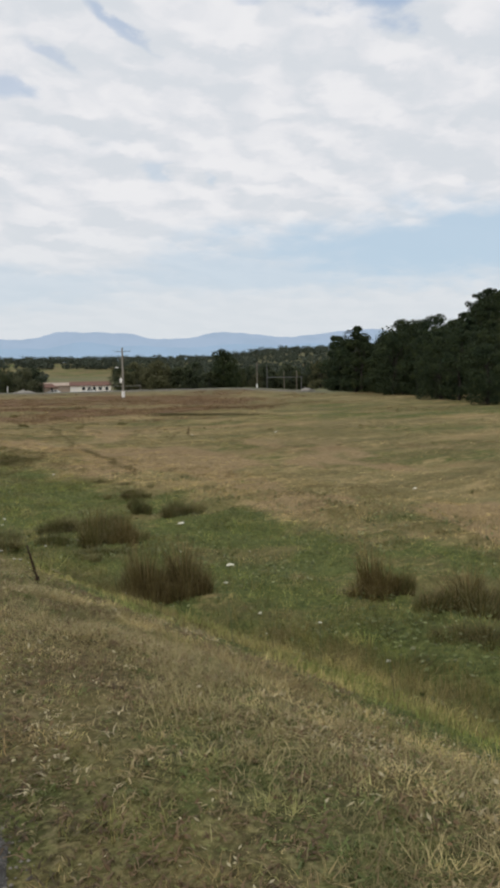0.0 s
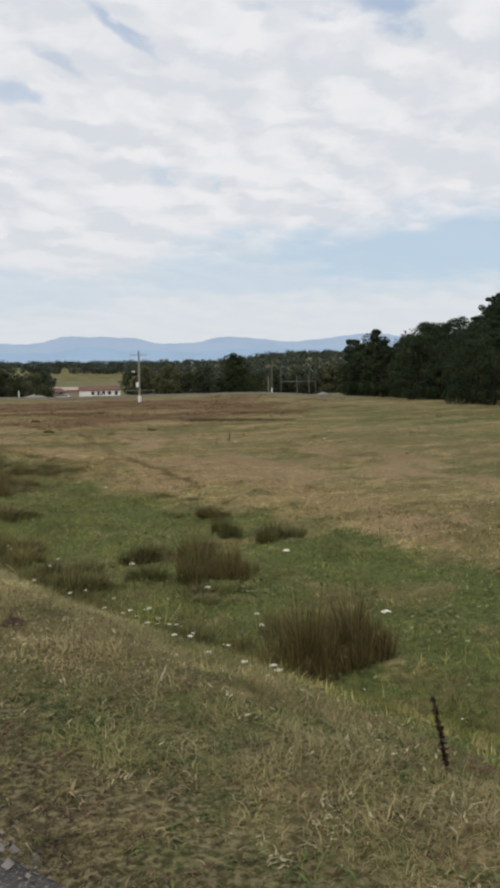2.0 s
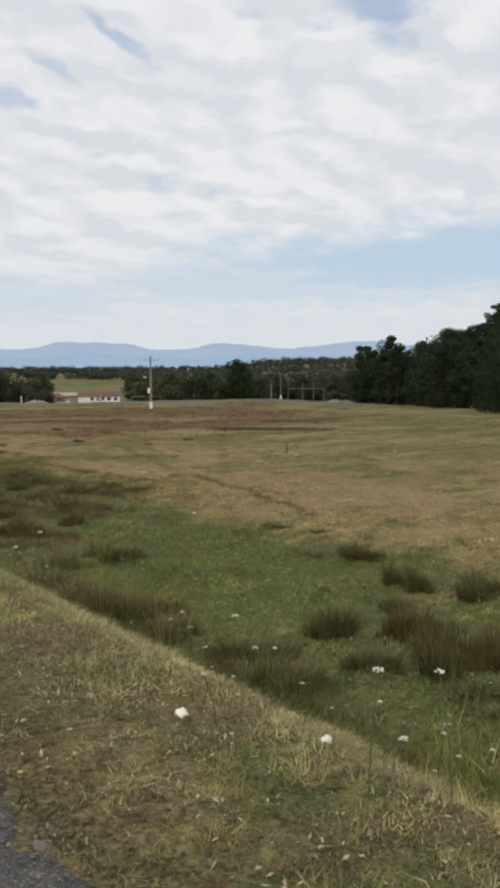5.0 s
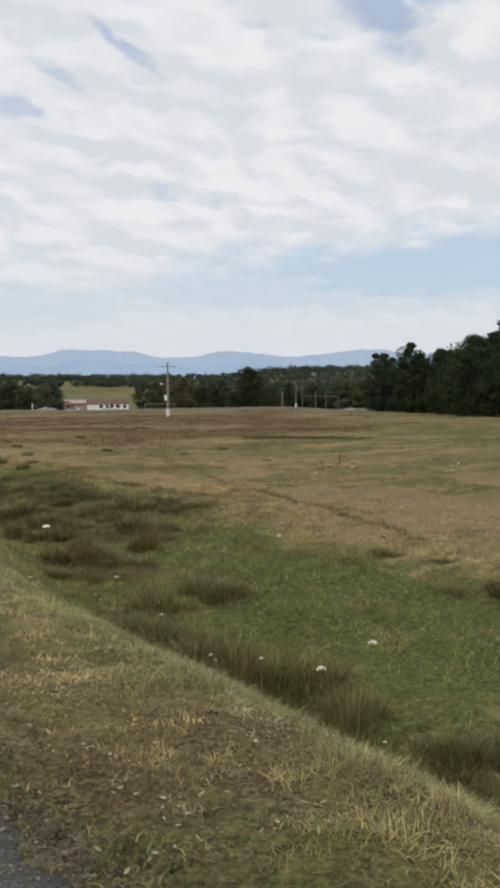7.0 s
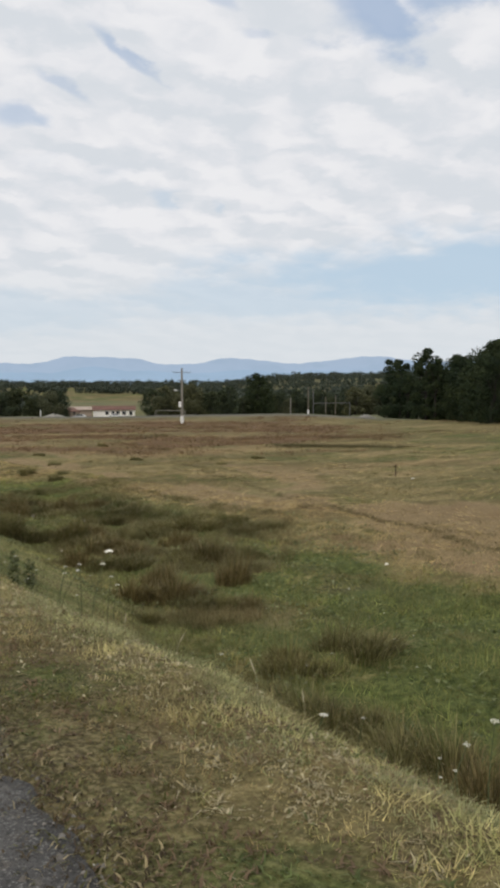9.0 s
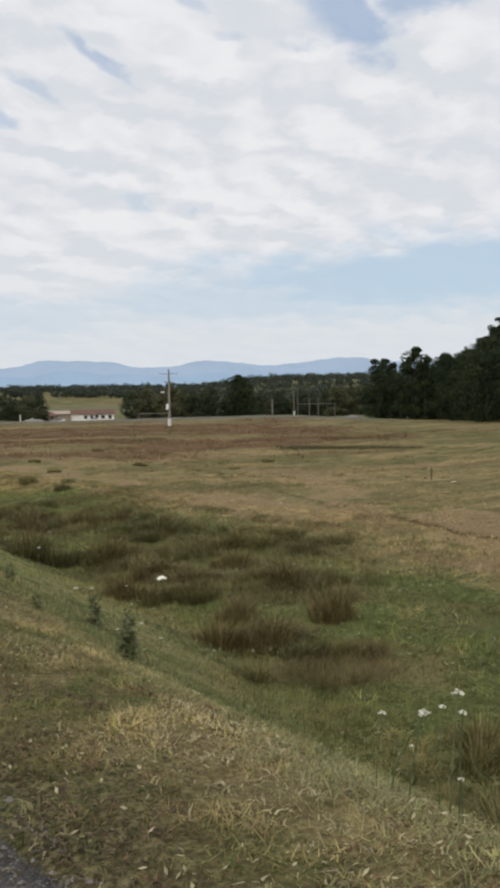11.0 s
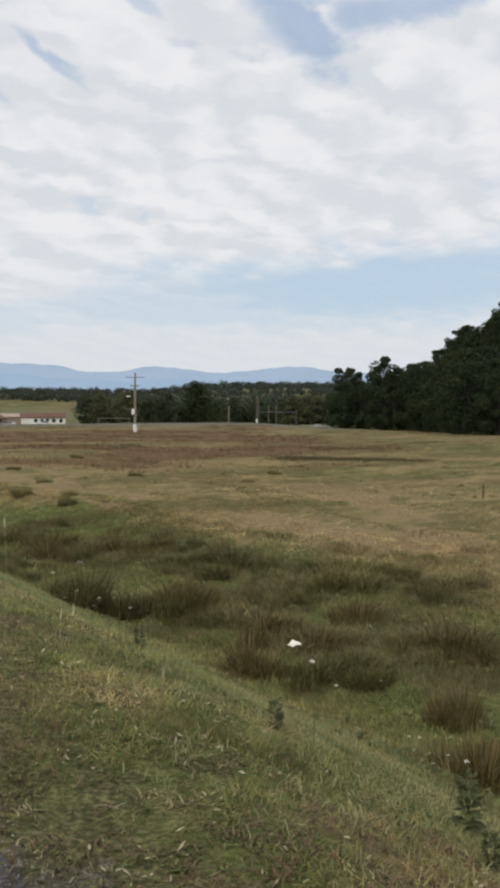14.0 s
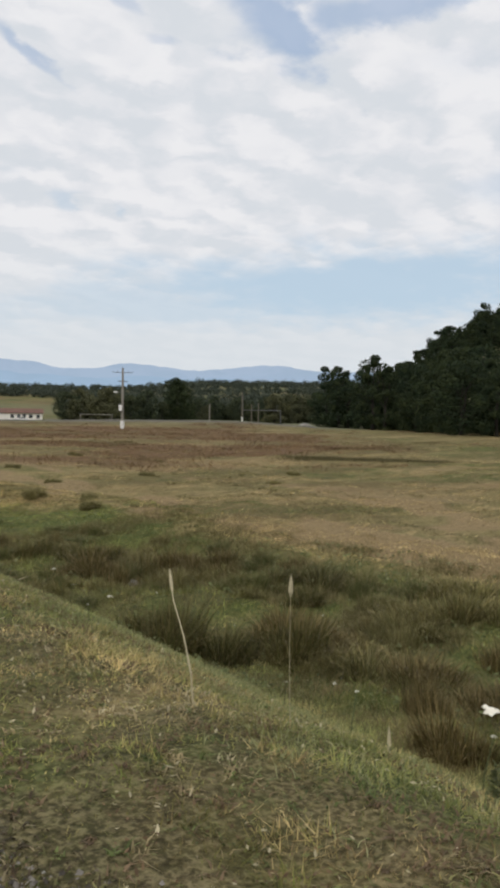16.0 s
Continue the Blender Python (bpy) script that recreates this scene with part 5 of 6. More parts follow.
def build_stalks():
    def plume(name, points, head, label, mat, r=0.004, fat=0.012):
        x, y = points[0][0], points[0][1]
        root = new(name)
        z = z_at(x, y)
        pts = [(a - x, b - y, c - z) for a, b, c in points]
        pts[0] = (0, 0, -0.04)
        part("stem", tube(bmesh.new(), pts, [r * (1 - 0.4 * i / (len(pts) - 1)) for i in range(len(pts))], 6), mat, root)
        top, below = Vector(pts[-1]), Vector(pts[-2])
        d = (top - below).normalized()
        if name == "dock_stalk":
            k = 150
            f = RNG.random(k)
            P = np.array(top)[None] - np.array(d)[None] * (head * f)[:, None] + RNG.normal(0, fat * 0.55, (k, 3)) * (0.35 + 1.1 * fbm(f * 9, 0 * f, 1.0, 209, 2))[:, None]
            u, v = RNG.normal(0, fat * 0.45, (k, 3)), RNG.normal(0, fat * 0.45, (k, 3))
            V = np.stack([P - u, P + u, P + v, P - v], 1).reshape(-1, 3)
            T = ((np.arange(k) * 4)[:, None, None] + np.array([[0, 1, 2], [0, 3, 1], [0, 2, 3]])[None]).reshape(-1, 3)
            mesh_part("seed_head", tri_mesh("seed_head", V, T, mat), root, "clustered dark seeds")
        else:
            bm = tube(bmesh.new(), [top - d * head, top - d * head * 0.7, top - d * head * 0.3, top + d * 0.01], [r, fat, fat * 0.8, 0.001], 7)
            part("seed_head", bm, mat, root)
        root.location = (x, y, z)
        tagged(root, label, "grass stalk")

    plume("grass_stalk", [(2.56, 25.93, -0.2), (2.56, 25.95, 0.0), (2.58, 26.02, 0.12), (2.61, 26.12, 0.23), (2.63, 26.17, 0.33)], 0.08, "tall bent pale grass stalk with a seed head", M_DRYSTEM, 0.0035, 0.007)
    plume("grass_stalk", [(2.82, 25.70, -0.2), (2.81, 25.70, 0.1), (2.79, 25.68, 0.36)], 0.075, "upright pale grass stalk with a feathery head", M_DRYSTEM, 0.0012, 0.009)
    plume("grass_stalk", [(3.22, 25.55, -0.6), (3.23, 25.56, -0.42), (3.25, 25.58, -0.27)], 0.10, "upright pale grass stalk with a feathery head", M_DRYSTEM, 0.0012, 0.008)
    plume("dock_stalk", [(1.98, 3.47, -0.3), (1.97, 3.47, -0.12), (1.94, 3.47, -0.02), (1.91, 3.47, 0.09)], 0.25, "dead dark brown dock stalk on the verge", M_DOCK, 0.005, 0.010)
    rng = random.Random(77)
    for i in range(12):
        y = rng.uniform(1.6, 30)
        x = float(crest(np.array([y]))[0]) + rng.gauss(0.15, 0.28)
        z, h = z_at(x, y), rng.uniform(0.10, 0.18)
        dx, dy = rng.gauss(0, 0.06), rng.gauss(0, 0.06)
        plume("grass_stalk", [(x, y, z), (x + dx * 0.3, y + dy * 0.3, z + h * 0.6), (x + dx, y + dy, z + h)], 0.06, "thin straw-coloured grass stalk with a seed head", M_DRYSTEM, 0.0013, 0.0032)


def crumpled(name, x, y, w, d, h, seed, label, category, turn=0.0, lift=0.0):
    rng = np.random.default_rng(seed)
    n = 11
    U, W = np.meshgrid(np.linspace(-1, 1, n), np.linspace(-1, 1, n))
    r = np.hypot(U, W)
    k = (1 / np.maximum(r, 1)) ** 0.8 * (1 + 0.65 * (fbm(U * 2 + seed, W * 2, 1.1, seed + 3, 3) - 0.5) * r)
    X, Y = U * k * w / 2, W * k * d / 2
    Z = h * (0.55 * (1 - np.clip(r, 0, 1.2) ** 2 / 1.44) + 0.45 * fbm(U * 3 + seed, W * 3, 1.6, seed, 3)) + 0.02
    V = np.stack([X, Y, Z], -1).reshape(-1, 3)
    i = (np.arange(n - 1)[:, None] * n + np.arange(n - 1)[None]).ravel()
    T = np.concatenate([np.c_[i, i + 1, i + n + 1], np.c_[i, i + n + 1, i + n]])
    ob = new(name, tri_mesh(name, V, T, M_PAPER))
    s = ob.modifiers.new("thickness", "SOLIDIFY")
    s.thickness = 0.002
    ob.matrix_basis = pose(x, y, z_at(x, y) + lift, 0, 0, turn)
    tagged(ob, label, category)


def build_litter():
    crumpled("crumpled_paper", 0.775, 5.235, 0.120, 0.120, 0.035, 8, "crumpled white paper lying on the verge grass", "litter", -35)
    for i, (x, y, w) in enumerate(((7.25, 27.42, 0.16), (7.33, 27.52, 0.10), (1.39, 9.14, 0.06), (1.65, 8.62, 0.04), (8.95, 12.9, 0.16), (7.6, 33.9, 0.12), (9.9, 33.4, 0.12), (7.4, 9.0, 0.13), (10.7, 23.3, 0.10), (22.6, 33.5, 0.15), (26, 31, 0.14), (14.5, 11.5, 0.12))):
        crumpled("paper_scrap", x, y, w, w * 0.7, 0.05 + 0.03 * (i == 0), 10 + i, "small scrap of white paper caught in the grass", "litter", i * 50, 0.11 if i < 2 else 0.0)
    for x, y, turn, n in ((1.49, 24.47, -50, 0.05), (1.42, 24.75, 20, 0.035), (1.75, 24.0, -20, 0.06), (1.62, 21.0, 60, 0.06)):
        ob = part("twig", tube(bmesh.new(), [(-n, 0, 0.022), (0, 0.004, 0.026), (n, 0, 0.020)], [0.004, 0.005, 0.0035], 6), M_DRYSTEM)
        ob.matrix_basis = pose(x, y, z_at(x, y), 0, 0, turn)
        tagged(ob, "short pale dry twig lying beside the lane", "twig")
    for i, (x, y, rx, h) in enumerate(((1.15, 5.50, 0.115, 0.034), (1.36, 5.68, 0.11, 0.032))):
        ob = new("molehill", mound_mesh("molehill", rx, rx * 0.8, h, M_SOIL, 60 + i, 8, 20, 0.34))
        ob.location = (x, y, z_at(x, y) - 0.01)
        tagged(ob, "small heap of dark bare soil on the verge", "molehill")
    for i, (x, y, rx) in enumerate(((8.63, 34.75, 0.20), (8.62, 35.4, 0.11), (7.6, 29.4, 0.11), (8.3, 29.2, 0.10))):
        ob = new("stone", mound_mesh("stone", rx, rx * 0.6, rx * 0.55, M_GRAVEL, 70 + i, 6, 14, 0.12))
        ob.location = (x, y, z_at(x, y) - 0.02)
        tagged(ob, "pale grey stone half sunk in the pasture", "stone")


build_flowers()
build_weeds()
build_stalks()
build_litter()


# ---------------------------------------------------------------- chippings along the lane
def build_chippings():
    n = 16900
    y = RNG.uniform(-0.5, 34, n)
    y = np.where(np.arange(n) < 1300, RNG.normal(24.5, 0.4, n), np.where(np.arange(n) < 1900, RNG.normal(1.6, 0.4, n), y))
    spill = 0.02 + 0.46 * np.exp(-(((y - 24.5) / 0.6) ** 2)) + 0.30 * np.exp(-(((y - 1.6) / 0.5) ** 2)) + 0.12 * np.exp(-(((y - 6.6) / 1.2) ** 2))
    x = road_edge(y) + spill * RNG.random(n) - np.abs(RNG.normal(0.0, 0.16, n)) + 0.05
    s = 0.0036 * np.exp(RNG.normal(0, 0.5, n)) * np.where(np.arange(n) < 1900, 1.3, 1.0)
    z = np.where(x < road_edge(y) - 0.02, 0.0, height(x, y)) + s * 0.1
    a = RNG.uniform(0, math.tau, n)
    o = np.stack([np.stack([np.cos(a + k), np.sin(a + k), 0 * a - 0.3], -1) for k in (0, 1.4, 3.0, 4.6)] + [np.stack([0.3 * np.cos(a), 0.3 * np.sin(a), 0 * a + 0.6], -1)], 1)
    V = np.c_[x, y, z][:, None] + o * s[:, None, None] * RNG.uniform(0.6, 1.5, (n, 5, 1))
    f = np.array([[0, 1, 4], [1, 2, 4], [2, 3, 4], [3, 0, 4]])
    T = ((np.arange(n) * 5)[:, None, None] + f[None]).reshape(-1, 3)
    ob = new("chippings", tri_mesh("chippings", V.reshape(-1, 3), T, M_STONE))
    tagged(ob, "loose grey road chippings along the lane edge", "gravel", kind="stuff")


# ---------------------------------------------------------------- grass
def grass_patch(name, x, y, h, w, lean, label, wild=0.25, curl=1.0, sink=0.01, simple=False):
    keep = seen_from_road(x, y)
    x, y, h, w, lean = x[keep], y[keep], h[keep], w[keep], lean[keep]
    P = np.c_[x, y, height(x, y) - sink]
    V, T, C = blades(P, h, w, RNG.uniform(0, math.tau, len(x)), lean, sward_tone(x, y, wild), curl, simple)
    tagged(new(name, tri_mesh(name, V, T, M_BLADE, C)), label, "grass", kind="stuff")


def build_grass():
    # verge: short and worn by the lane, longer towards the crest of the bank
    n = 310000
    y = -0.6 + 36 * RNG.random(n) ** 1.15
    s = RNG.random(n) ** 0.8
    lo, hi = road_edge(y) - 0.16, crest(y) + 0.5
    x = lo + (hi - lo) * s
    thin = (s < 0.12) & (RNG.random(n) < 0.55 - 0.9 * step(fbm(x, y, 0.35, 127, 2), 0.45, 0.6))
    thin |= (gravel(x, y) > 0.4) & (RNG.random(n) < 0.55 * step(fbm(x, y, 0.18, 129, 2), 0.60, 0.40))
    patch = fbm(x, y, 0.55, 95, 3)
    thin |= RNG.random(n) > 0.45 + 1.1 * patch
    x, y, s, patch = x[~thin], y[~thin], s[~thin], patch[~thin]
    n = len(x)
    tuft = step(fbm(x, y, 0.16, 161, 2), 0.45, 0.75)
    h = (0.028 + 0.012 * step(s, 0.1, 0.6) + 0.006 * step(s, 0.6, 0.9)) * RNG.uniform(0.5, 1.4, n) * (0.45 + 0.9 * patch) * (0.7 + 0.9 * tuft)
    grass_patch("verge_grass", x, y, h, RNG.uniform(0.003, 0.0085, n), np.abs(RNG.normal(0.9, 0.5, n)), "dry straw and olive grass on the verge", 0.3, 0.8, simple=True)
    # small tufts, each of one colour: bleached, dead brown, olive or green
    n0, k = 26000, 9
    cy = -0.6 + 34 * RNG.random(n0) ** 1.15
    cx = road_edge(cy) - 0.05 + (crest(cy) + 0.9 - road_edge(cy)) * RNG.random(n0) ** 0.85
    keep = seen_from_road(cx, cy) & (RNG.random(n0) < 0.25 + 1.0 * fbm(cx, cy, 0.5, 195, 3))
    cx, cy = cx[keep], cy[keep]
    m = len(cx)
    dry = zones(cx, cy)[0] + RNG.normal(0, 0.25, m) + 0.8 * (fbm(cx, cy, 0.7, 197, 3) - 0.5)
    pick = np.where(dry > 0.82, 0, np.where(dry > 0.52, 1, np.where(dry > 0.30, 3, 4)))
    pick = np.where(fbm(cx, cy, 0.45, 199, 3) + RNG.normal(0, 0.07, m) > 0.585, 2, pick)
    pick = np.where((cx - road_edge(cy) < 0.35) & (RNG.random(m) < 0.55), 2, pick)
    shades = np.array([[0.540, 0.470, 0.300], [0.390, 0.318, 0.175], [0.225, 0.158, 0.096], [0.265, 0.250, 0.105], [0.150, 0.185, 0.066]])
    tone = np.repeat(shades[pick] * RNG.uniform(0.75, 1.25, (m, 1)), k, 0) * RNG.uniform(0.65, 1.35, (m * k, 1))
    r = RNG.uniform(0.008, 0.035, m)
    x, y = (cx[:, None] + r[:, None] * RNG.normal(0, 0.8, (m, k))).ravel(), (cy[:, None] + r[:, None] * RNG.normal(0, 0.8, (m, k))).ravel()
    size = np.repeat(RNG.uniform(0.012, 0.034, m), k)
    V, T, C = blades(np.c_[x, y, height(x, y) - 0.008], size * RNG.uniform(0.5, 1.3, m * k), RNG.uniform(0.005, 0.011, m * k), RNG.uniform(0, math.tau, m * k), np.abs(RNG.normal(1.1, 0.5, m * k)), tone)
    tagged(new("verge_tufts", tri_mesh("verge_tufts", V, T, M_BLADE, C)), "small bleached, brown and olive grass tufts on the verge", "grass", kind="stuff")
    # long soft straw grass along the brow of the bank, broad where the lane starts
    n = 120000
    y = -0.8 + 33 * RNG.random(n) ** 1.1
    early = step(y, 13, 10)
    x = crest(y) + RNG.normal(0.02, 0.20, n) - early * np.abs(RNG.normal(0, 0.16, n))
    clump = fbm(x, y, 0.30, 191, 3)
    keep = (RNG.random(n) < step(clump, 0.36, 0.62)) & seen_from_road(x, y) & (RNG.random(n) < 1 - 0.85 * step(y, 16, 19))
    x, y, clump = x[keep], y[keep], clump[keep]
    n = len(x)
    each = fbm(x, y, 0.22, 193, 2)[:, None]
    start = early[keep]
    tone = np.array([0.285, 0.295, 0.128]) + start[:, None] * np.array([0.020, -0.015, 0.004]) + (each + 0.30 * RNG.normal(0, 1, (n, 1))).clip(0, 1) * (np.array([0.130, 0.120, 0.090]) + start[:, None] * np.array([0.060, 0.015, 0.0]))
    tone = np.where(RNG.random((n, 1)) < 0.14, RUST * 1.1, tone) * (0.75 + 0.5 * RNG.random((n, 1)))
    V, T, C = blades(np.c_[x, y, height(x, y) - 0.01], (0.022 + 0.055 * clump * (1 + 0.1 * start)) * RNG.uniform(0.4, 1.3, n), RNG.uniform(0.0024, 0.0052, n), RNG.uniform(0, math.tau, n), np.abs(RNG.normal(1.1, 0.5, n)), tone)
    tagged(new("brow_grass", tri_mesh("brow_grass", V, T, M_BLADE, C)), "long soft straw-coloured grass along the brow of the bank", "grass", kind="stuff")
    # bank: long, leaning grass
    n = 210000
    y = -1 + 46 * RNG.random(n)
    c, f = crest(y), foot(y)
    x = c + 0.2 + (f - c + 0.5) * RNG.random(n)
    patch = fbm(x, y, 0.8, 97, 3)
    keep = RNG.random(n) < 0.3 + 1.2 * patch
    x, y, patch = x[keep], y[keep], patch[keep]
    n = len(x)
    grass_patch("bank_grass", x, y, (0.03 + 0.10 * patch * step(x - crest(y), 0.4, 1.6) + 0.02 * patch + 0.12 * np.exp(-(((x - foot(y)) / 0.7) ** 2))) * (1 - 0.62 * step(x - crest(y), 0.6, 1.5) * step(y, 18, 21)) * RNG.uniform(0.5, 1.4, n), RNG.uniform(0.003, 0.0065, n), np.abs(RNG.normal(0.6, 0.35, n)), "long olive and straw grass on the roadside bank", 0.3)
    # short pale green nap on the slope where the bank flattens out
    n = 90000
    y = 17.5 + 18 * RNG.random(n) ** 1.2
    x = crest(y) + 0.2 + (foot(y) - crest(y) + 0.6) * RNG.random(n)
    x, y = x[seen_from_road(x, y)], y[seen_from_road(x, y)]
    n = len(x)
    blotch = (fbm(x, y, 0.5, 203, 3) + 0.12 * RNG.normal(0, 1, n))[:, None]
    tone = np.array([0.285, 0.305, 0.132]) + step(blotch, 0.45, 0.75) * np.array([0.140, 0.085, 0.065]) - step(blotch, 0.45, 0.25) * np.array([0.075, 0.070, 0.030])
    V, T, C = blades(np.c_[x, y, height(x, y) - 0.008], RNG.uniform(0.018, 0.060, n), RNG.uniform(0.004, 0.008, n), RNG.uniform(0, math.tau, n), np.abs(RNG.normal(0.9, 0.45, n)), tone * RNG.uniform(0.7, 1.3, (n, 1)))
    tagged(new("slope_grass", tri_mesh("slope_grass", V, T, M_BLADE, C)), "short pale green and straw grass on the gentle slope", "grass", kind="stuff")
    # damp meadow: short and green
    n = 230000
    y = -1 + 56 * RNG.random(n)
    x = foot(y) - 0.3 + (14.5 - foot(y)) * RNG.random(n)
    patch = fbm(x, y, 0.7, 99, 3)
    keep = RNG.random(n) < 0.15 + 1.3 * patch
    x, y, patch = x[keep], y[keep], patch[keep]
    n = len(x)
    rough = step(fbm(x, y, 3.0, 101, 2), 0.5, 0.7)
    grass_patch("meadow_grass", x, y, (0.03 + 0.07 * patch + 0.10 * rough * patch + 0.16 * patch * np.exp(-(((x - foot(y) - 0.4) / 0.8) ** 2)) * step(y, 4, 7) * step(y, 23, 19)) * RNG.uniform(0.5, 1.6, n), RNG.uniform(0.006, 0.014, n), np.abs(RNG.normal(0.7, 0.35, n)), "short green grass of the damp meadow", 0.22, simple=True)
    # rough bleached and olive grass between the rushes
    n0, k = 4300, 26
    cy = RNG.uniform(22, 40, n0)
    cx = 5.8 + 0.8 * step(cy, 24, 26) + RNG.random(n0) * (np.minimum(8.2 + 0.8 * (cy - 23), 12.8) - 6.4)
    keep = seen_from_road(cx, cy) & ~((cy > 31.8) & (cy < 33.6) & (cx < 9.2)) & (fbm(cx, cy * 1.3, 1.7, 91, 3) > 0.44)
    cx, cy = cx[keep], cy[keep]
    m = len(cx)
    shade = fbm(cx, cy, 1.1, 201, 3)
    base = np.array([0.190, 0.168, 0.074]) + np.clip(2.2 * (shade - 0.42) + RNG.normal(0, 0.25, m), 0, 1)[:, None] * np.array([0.150, 0.105, 0.062])
    tone = np.repeat(base, k, 0) * RNG.uniform(0.55, 1.4, (m * k, 1))
    r = RNG.uniform(0.06, 0.22, m)
    x, y = (cx[:, None] + r[:, None] * RNG.normal(0, 0.8, (m, k))).ravel(), (cy[:, None] + r[:, None] * RNG.normal(0, 0.8, (m, k))).ravel()
    V, T, C = blades(np.c_[x, y, height(x, y) - 0.02], np.repeat(RNG.uniform(0.06, 0.22, m), k) * RNG.uniform(0.5, 1.3, m * k), RNG.uniform(0.006, 0.013, m * k), RNG.uniform(0, math.tau, m * k), np.abs(RNG.normal(0.6, 0.35, m * k)), tone, simple=True)
    tagged(new("rush_bed_grass", tri_mesh("rush_bed_grass", V, T, M_BLADE, C)), "rough bleached and olive grass between the rushes", "grass", kind="stuff")
    # rough tufts and molehilly lumps in the meadow
    n0 = 1500
    cy = -1 + 50 * RNG.random(n0)
    cx = foot(cy) - 0.6 + (13.5 - foot(cy)) * RNG.random(n0)
    keep = (fbm(cx, cy, 2.6, 183, 3) > 0.43) & seen_from_road(cx, cy)
    cx, cy = cx[keep], cy[keep]
    k = 44
    r = RNG.uniform(0.08, 0.30, len(cx))
    x = (cx[:, None] + r[:, None] * RNG.normal(0, 0.8, (len(cx), k))).ravel()
    y = (cy[:, None] + r[:, None] * RNG.normal(0, 0.8, (len(cx), k))).ravel()
    n = len(x)
    each = np.repeat(RNG.random((len(cx), 1)), k, 0)
    tone = np.array([0.070, 0.088, 0.030]) + each ** 2 * np.array([0.15, 0.115, 0.045]) + RNG.random((n, 1)) ** 3 * np.array([0.16, 0.13, 0.07])
    V, T, C = blades(np.c_[x, y, height(x, y) - 0.02], RNG.uniform(0.04, 0.15, n), RNG.uniform(0.007, 0.014, n), RNG.uniform(0, math.tau, n), np.abs(RNG.normal(0.5, 0.3, n)), tone, simple=True)
    tagged(new("meadow_tufts", tri_mesh("meadow_tufts", V, T, M_BLADE, C)), "rough olive and brown tufts in the damp meadow", "grass", kind="stuff")
    # dry pasture beyond
    n = 240000
    d = 11 + 62 * RNG.random(n) ** 1.3
    a = np.radians(RNG.uniform(17, 66, n))
    yc = RNG.uniform(-1.5, 23.7, n)
    x, y = d * np.sin(a) + 0.3, yc + d * np.cos(a)
    patch = fbm(x, y, 2.2, 103, 4)
    keep = (x > 13) & (RNG.random(n) < 0.05 + 1.2 * step(patch, 0.40, 0.68))
    x, y, d, patch = x[keep], y[keep], d[keep], patch[keep]
    n = len(x)
    grass_patch("pasture_grass", x, y, (0.02 + 0.05 * patch) * RNG.uniform(0.5, 1.5, n), RNG.uniform(0.012, 0.024, n) * (0.7 + d / 60), np.abs(RNG.normal(0.7, 0.35, n)), "dry tan pasture grass with olive patches", 0.15, simple=True)
    # coarse tussocks dotted over the pasture
    n0 = 760
    d = 14 + 75 * RNG.random(n0) ** 1.1
    a = np.radians(RNG.uniform(17, 62, n0))
    cx, cy = d * np.sin(a), RNG.uniform(-1.5, 23.7, n0) + d * np.cos(a)
    keep = fbm(cx, cy, 9, 105, 3) > 0.45
    cx, cy, d = cx[keep], cy[keep], d[keep]
    k = 55
    r = RNG.uniform(0.12, 0.60, len(cx)) ** 1.2
    x = (cx[:, None] + r[:, None] * RNG.normal(0, 0.8, (len(cx), k))).ravel()
    y = (cy[:, None] + r[:, None] * RNG.normal(0, 0.8, (len(cx), k))).ravel()
    n = len(x)
    keep = seen_from_road(x, y)
    x, y = x[keep], y[keep]
    n = len(x)
    tone = np.array([0.150, 0.138, 0.062]) * RNG.uniform(0.7, 1.4, (n, 1)) + RNG.random((n, 1)) ** 3 * np.array([0.10, 0.07, 0.03])
    V, T, C = blades(np.c_[x, y, height(x, y) - 0.02], RNG.uniform(0.05, 0.15, n), RNG.uniform(0.012, 0.026, n), RNG.uniform(0, math.tau, n), np.abs(RNG.normal(0.5, 0.3, n)), tone, simple=True)
    tagged(new("tussock_grass", tri_mesh("tussock_grass", V, T, M_BLADE, C)), "coarse dark tussocks scattered over the pasture", "grass", kind="stuff")


def build_moor():
    """Reddish-brown bracken and coarse dead grass on the brow."""
    n0 = 2600
    d, a = 55 + 83 * RNG.random(n0), np.radians(RNG.uniform(16, 52, n0))
    cx, cy = d * np.sin(a), d * np.cos(a)
    keep = zones(cx, cy)[1] > 0.25 + 0.5 * RNG.random(n0)
    cx, cy = cx[keep], cy[keep]
    k = 34
    r = RNG.uniform(0.25, 1.1, len(cx))
    x = (cx[:, None] + r[:, None] * RNG.normal(0, 0.7, (len(cx), k))).ravel()
    y = (cy[:, None] + r[:, None] * RNG.normal(0, 0.7, (len(cx), k))).ravel()
    n = len(x)
    each = np.repeat(RNG.random((len(cx), 1)), k, 0)
    tone = np.array([0.116, 0.078, 0.042]) + each * np.array([0.160, 0.104, 0.056]) + RNG.random((n, 1)) ** 3 * np.array([0.12, 0.09, 0.05])
    V, T, C = blades(np.c_[x, y, height(x, y) - 0.03], RNG.uniform(0.08, 0.30, n), RNG.uniform(0.03, 0.07, n), RNG.uniform(0, math.tau, n), np.abs(RNG.normal(0.5, 0.3, n)), tone, simple=True)
    tagged(new("bracken", tri_mesh("bracken", V, T, M_BLADE, C)), "reddish-brown bracken and dead grass on the brow", "bracken", kind="stuff")


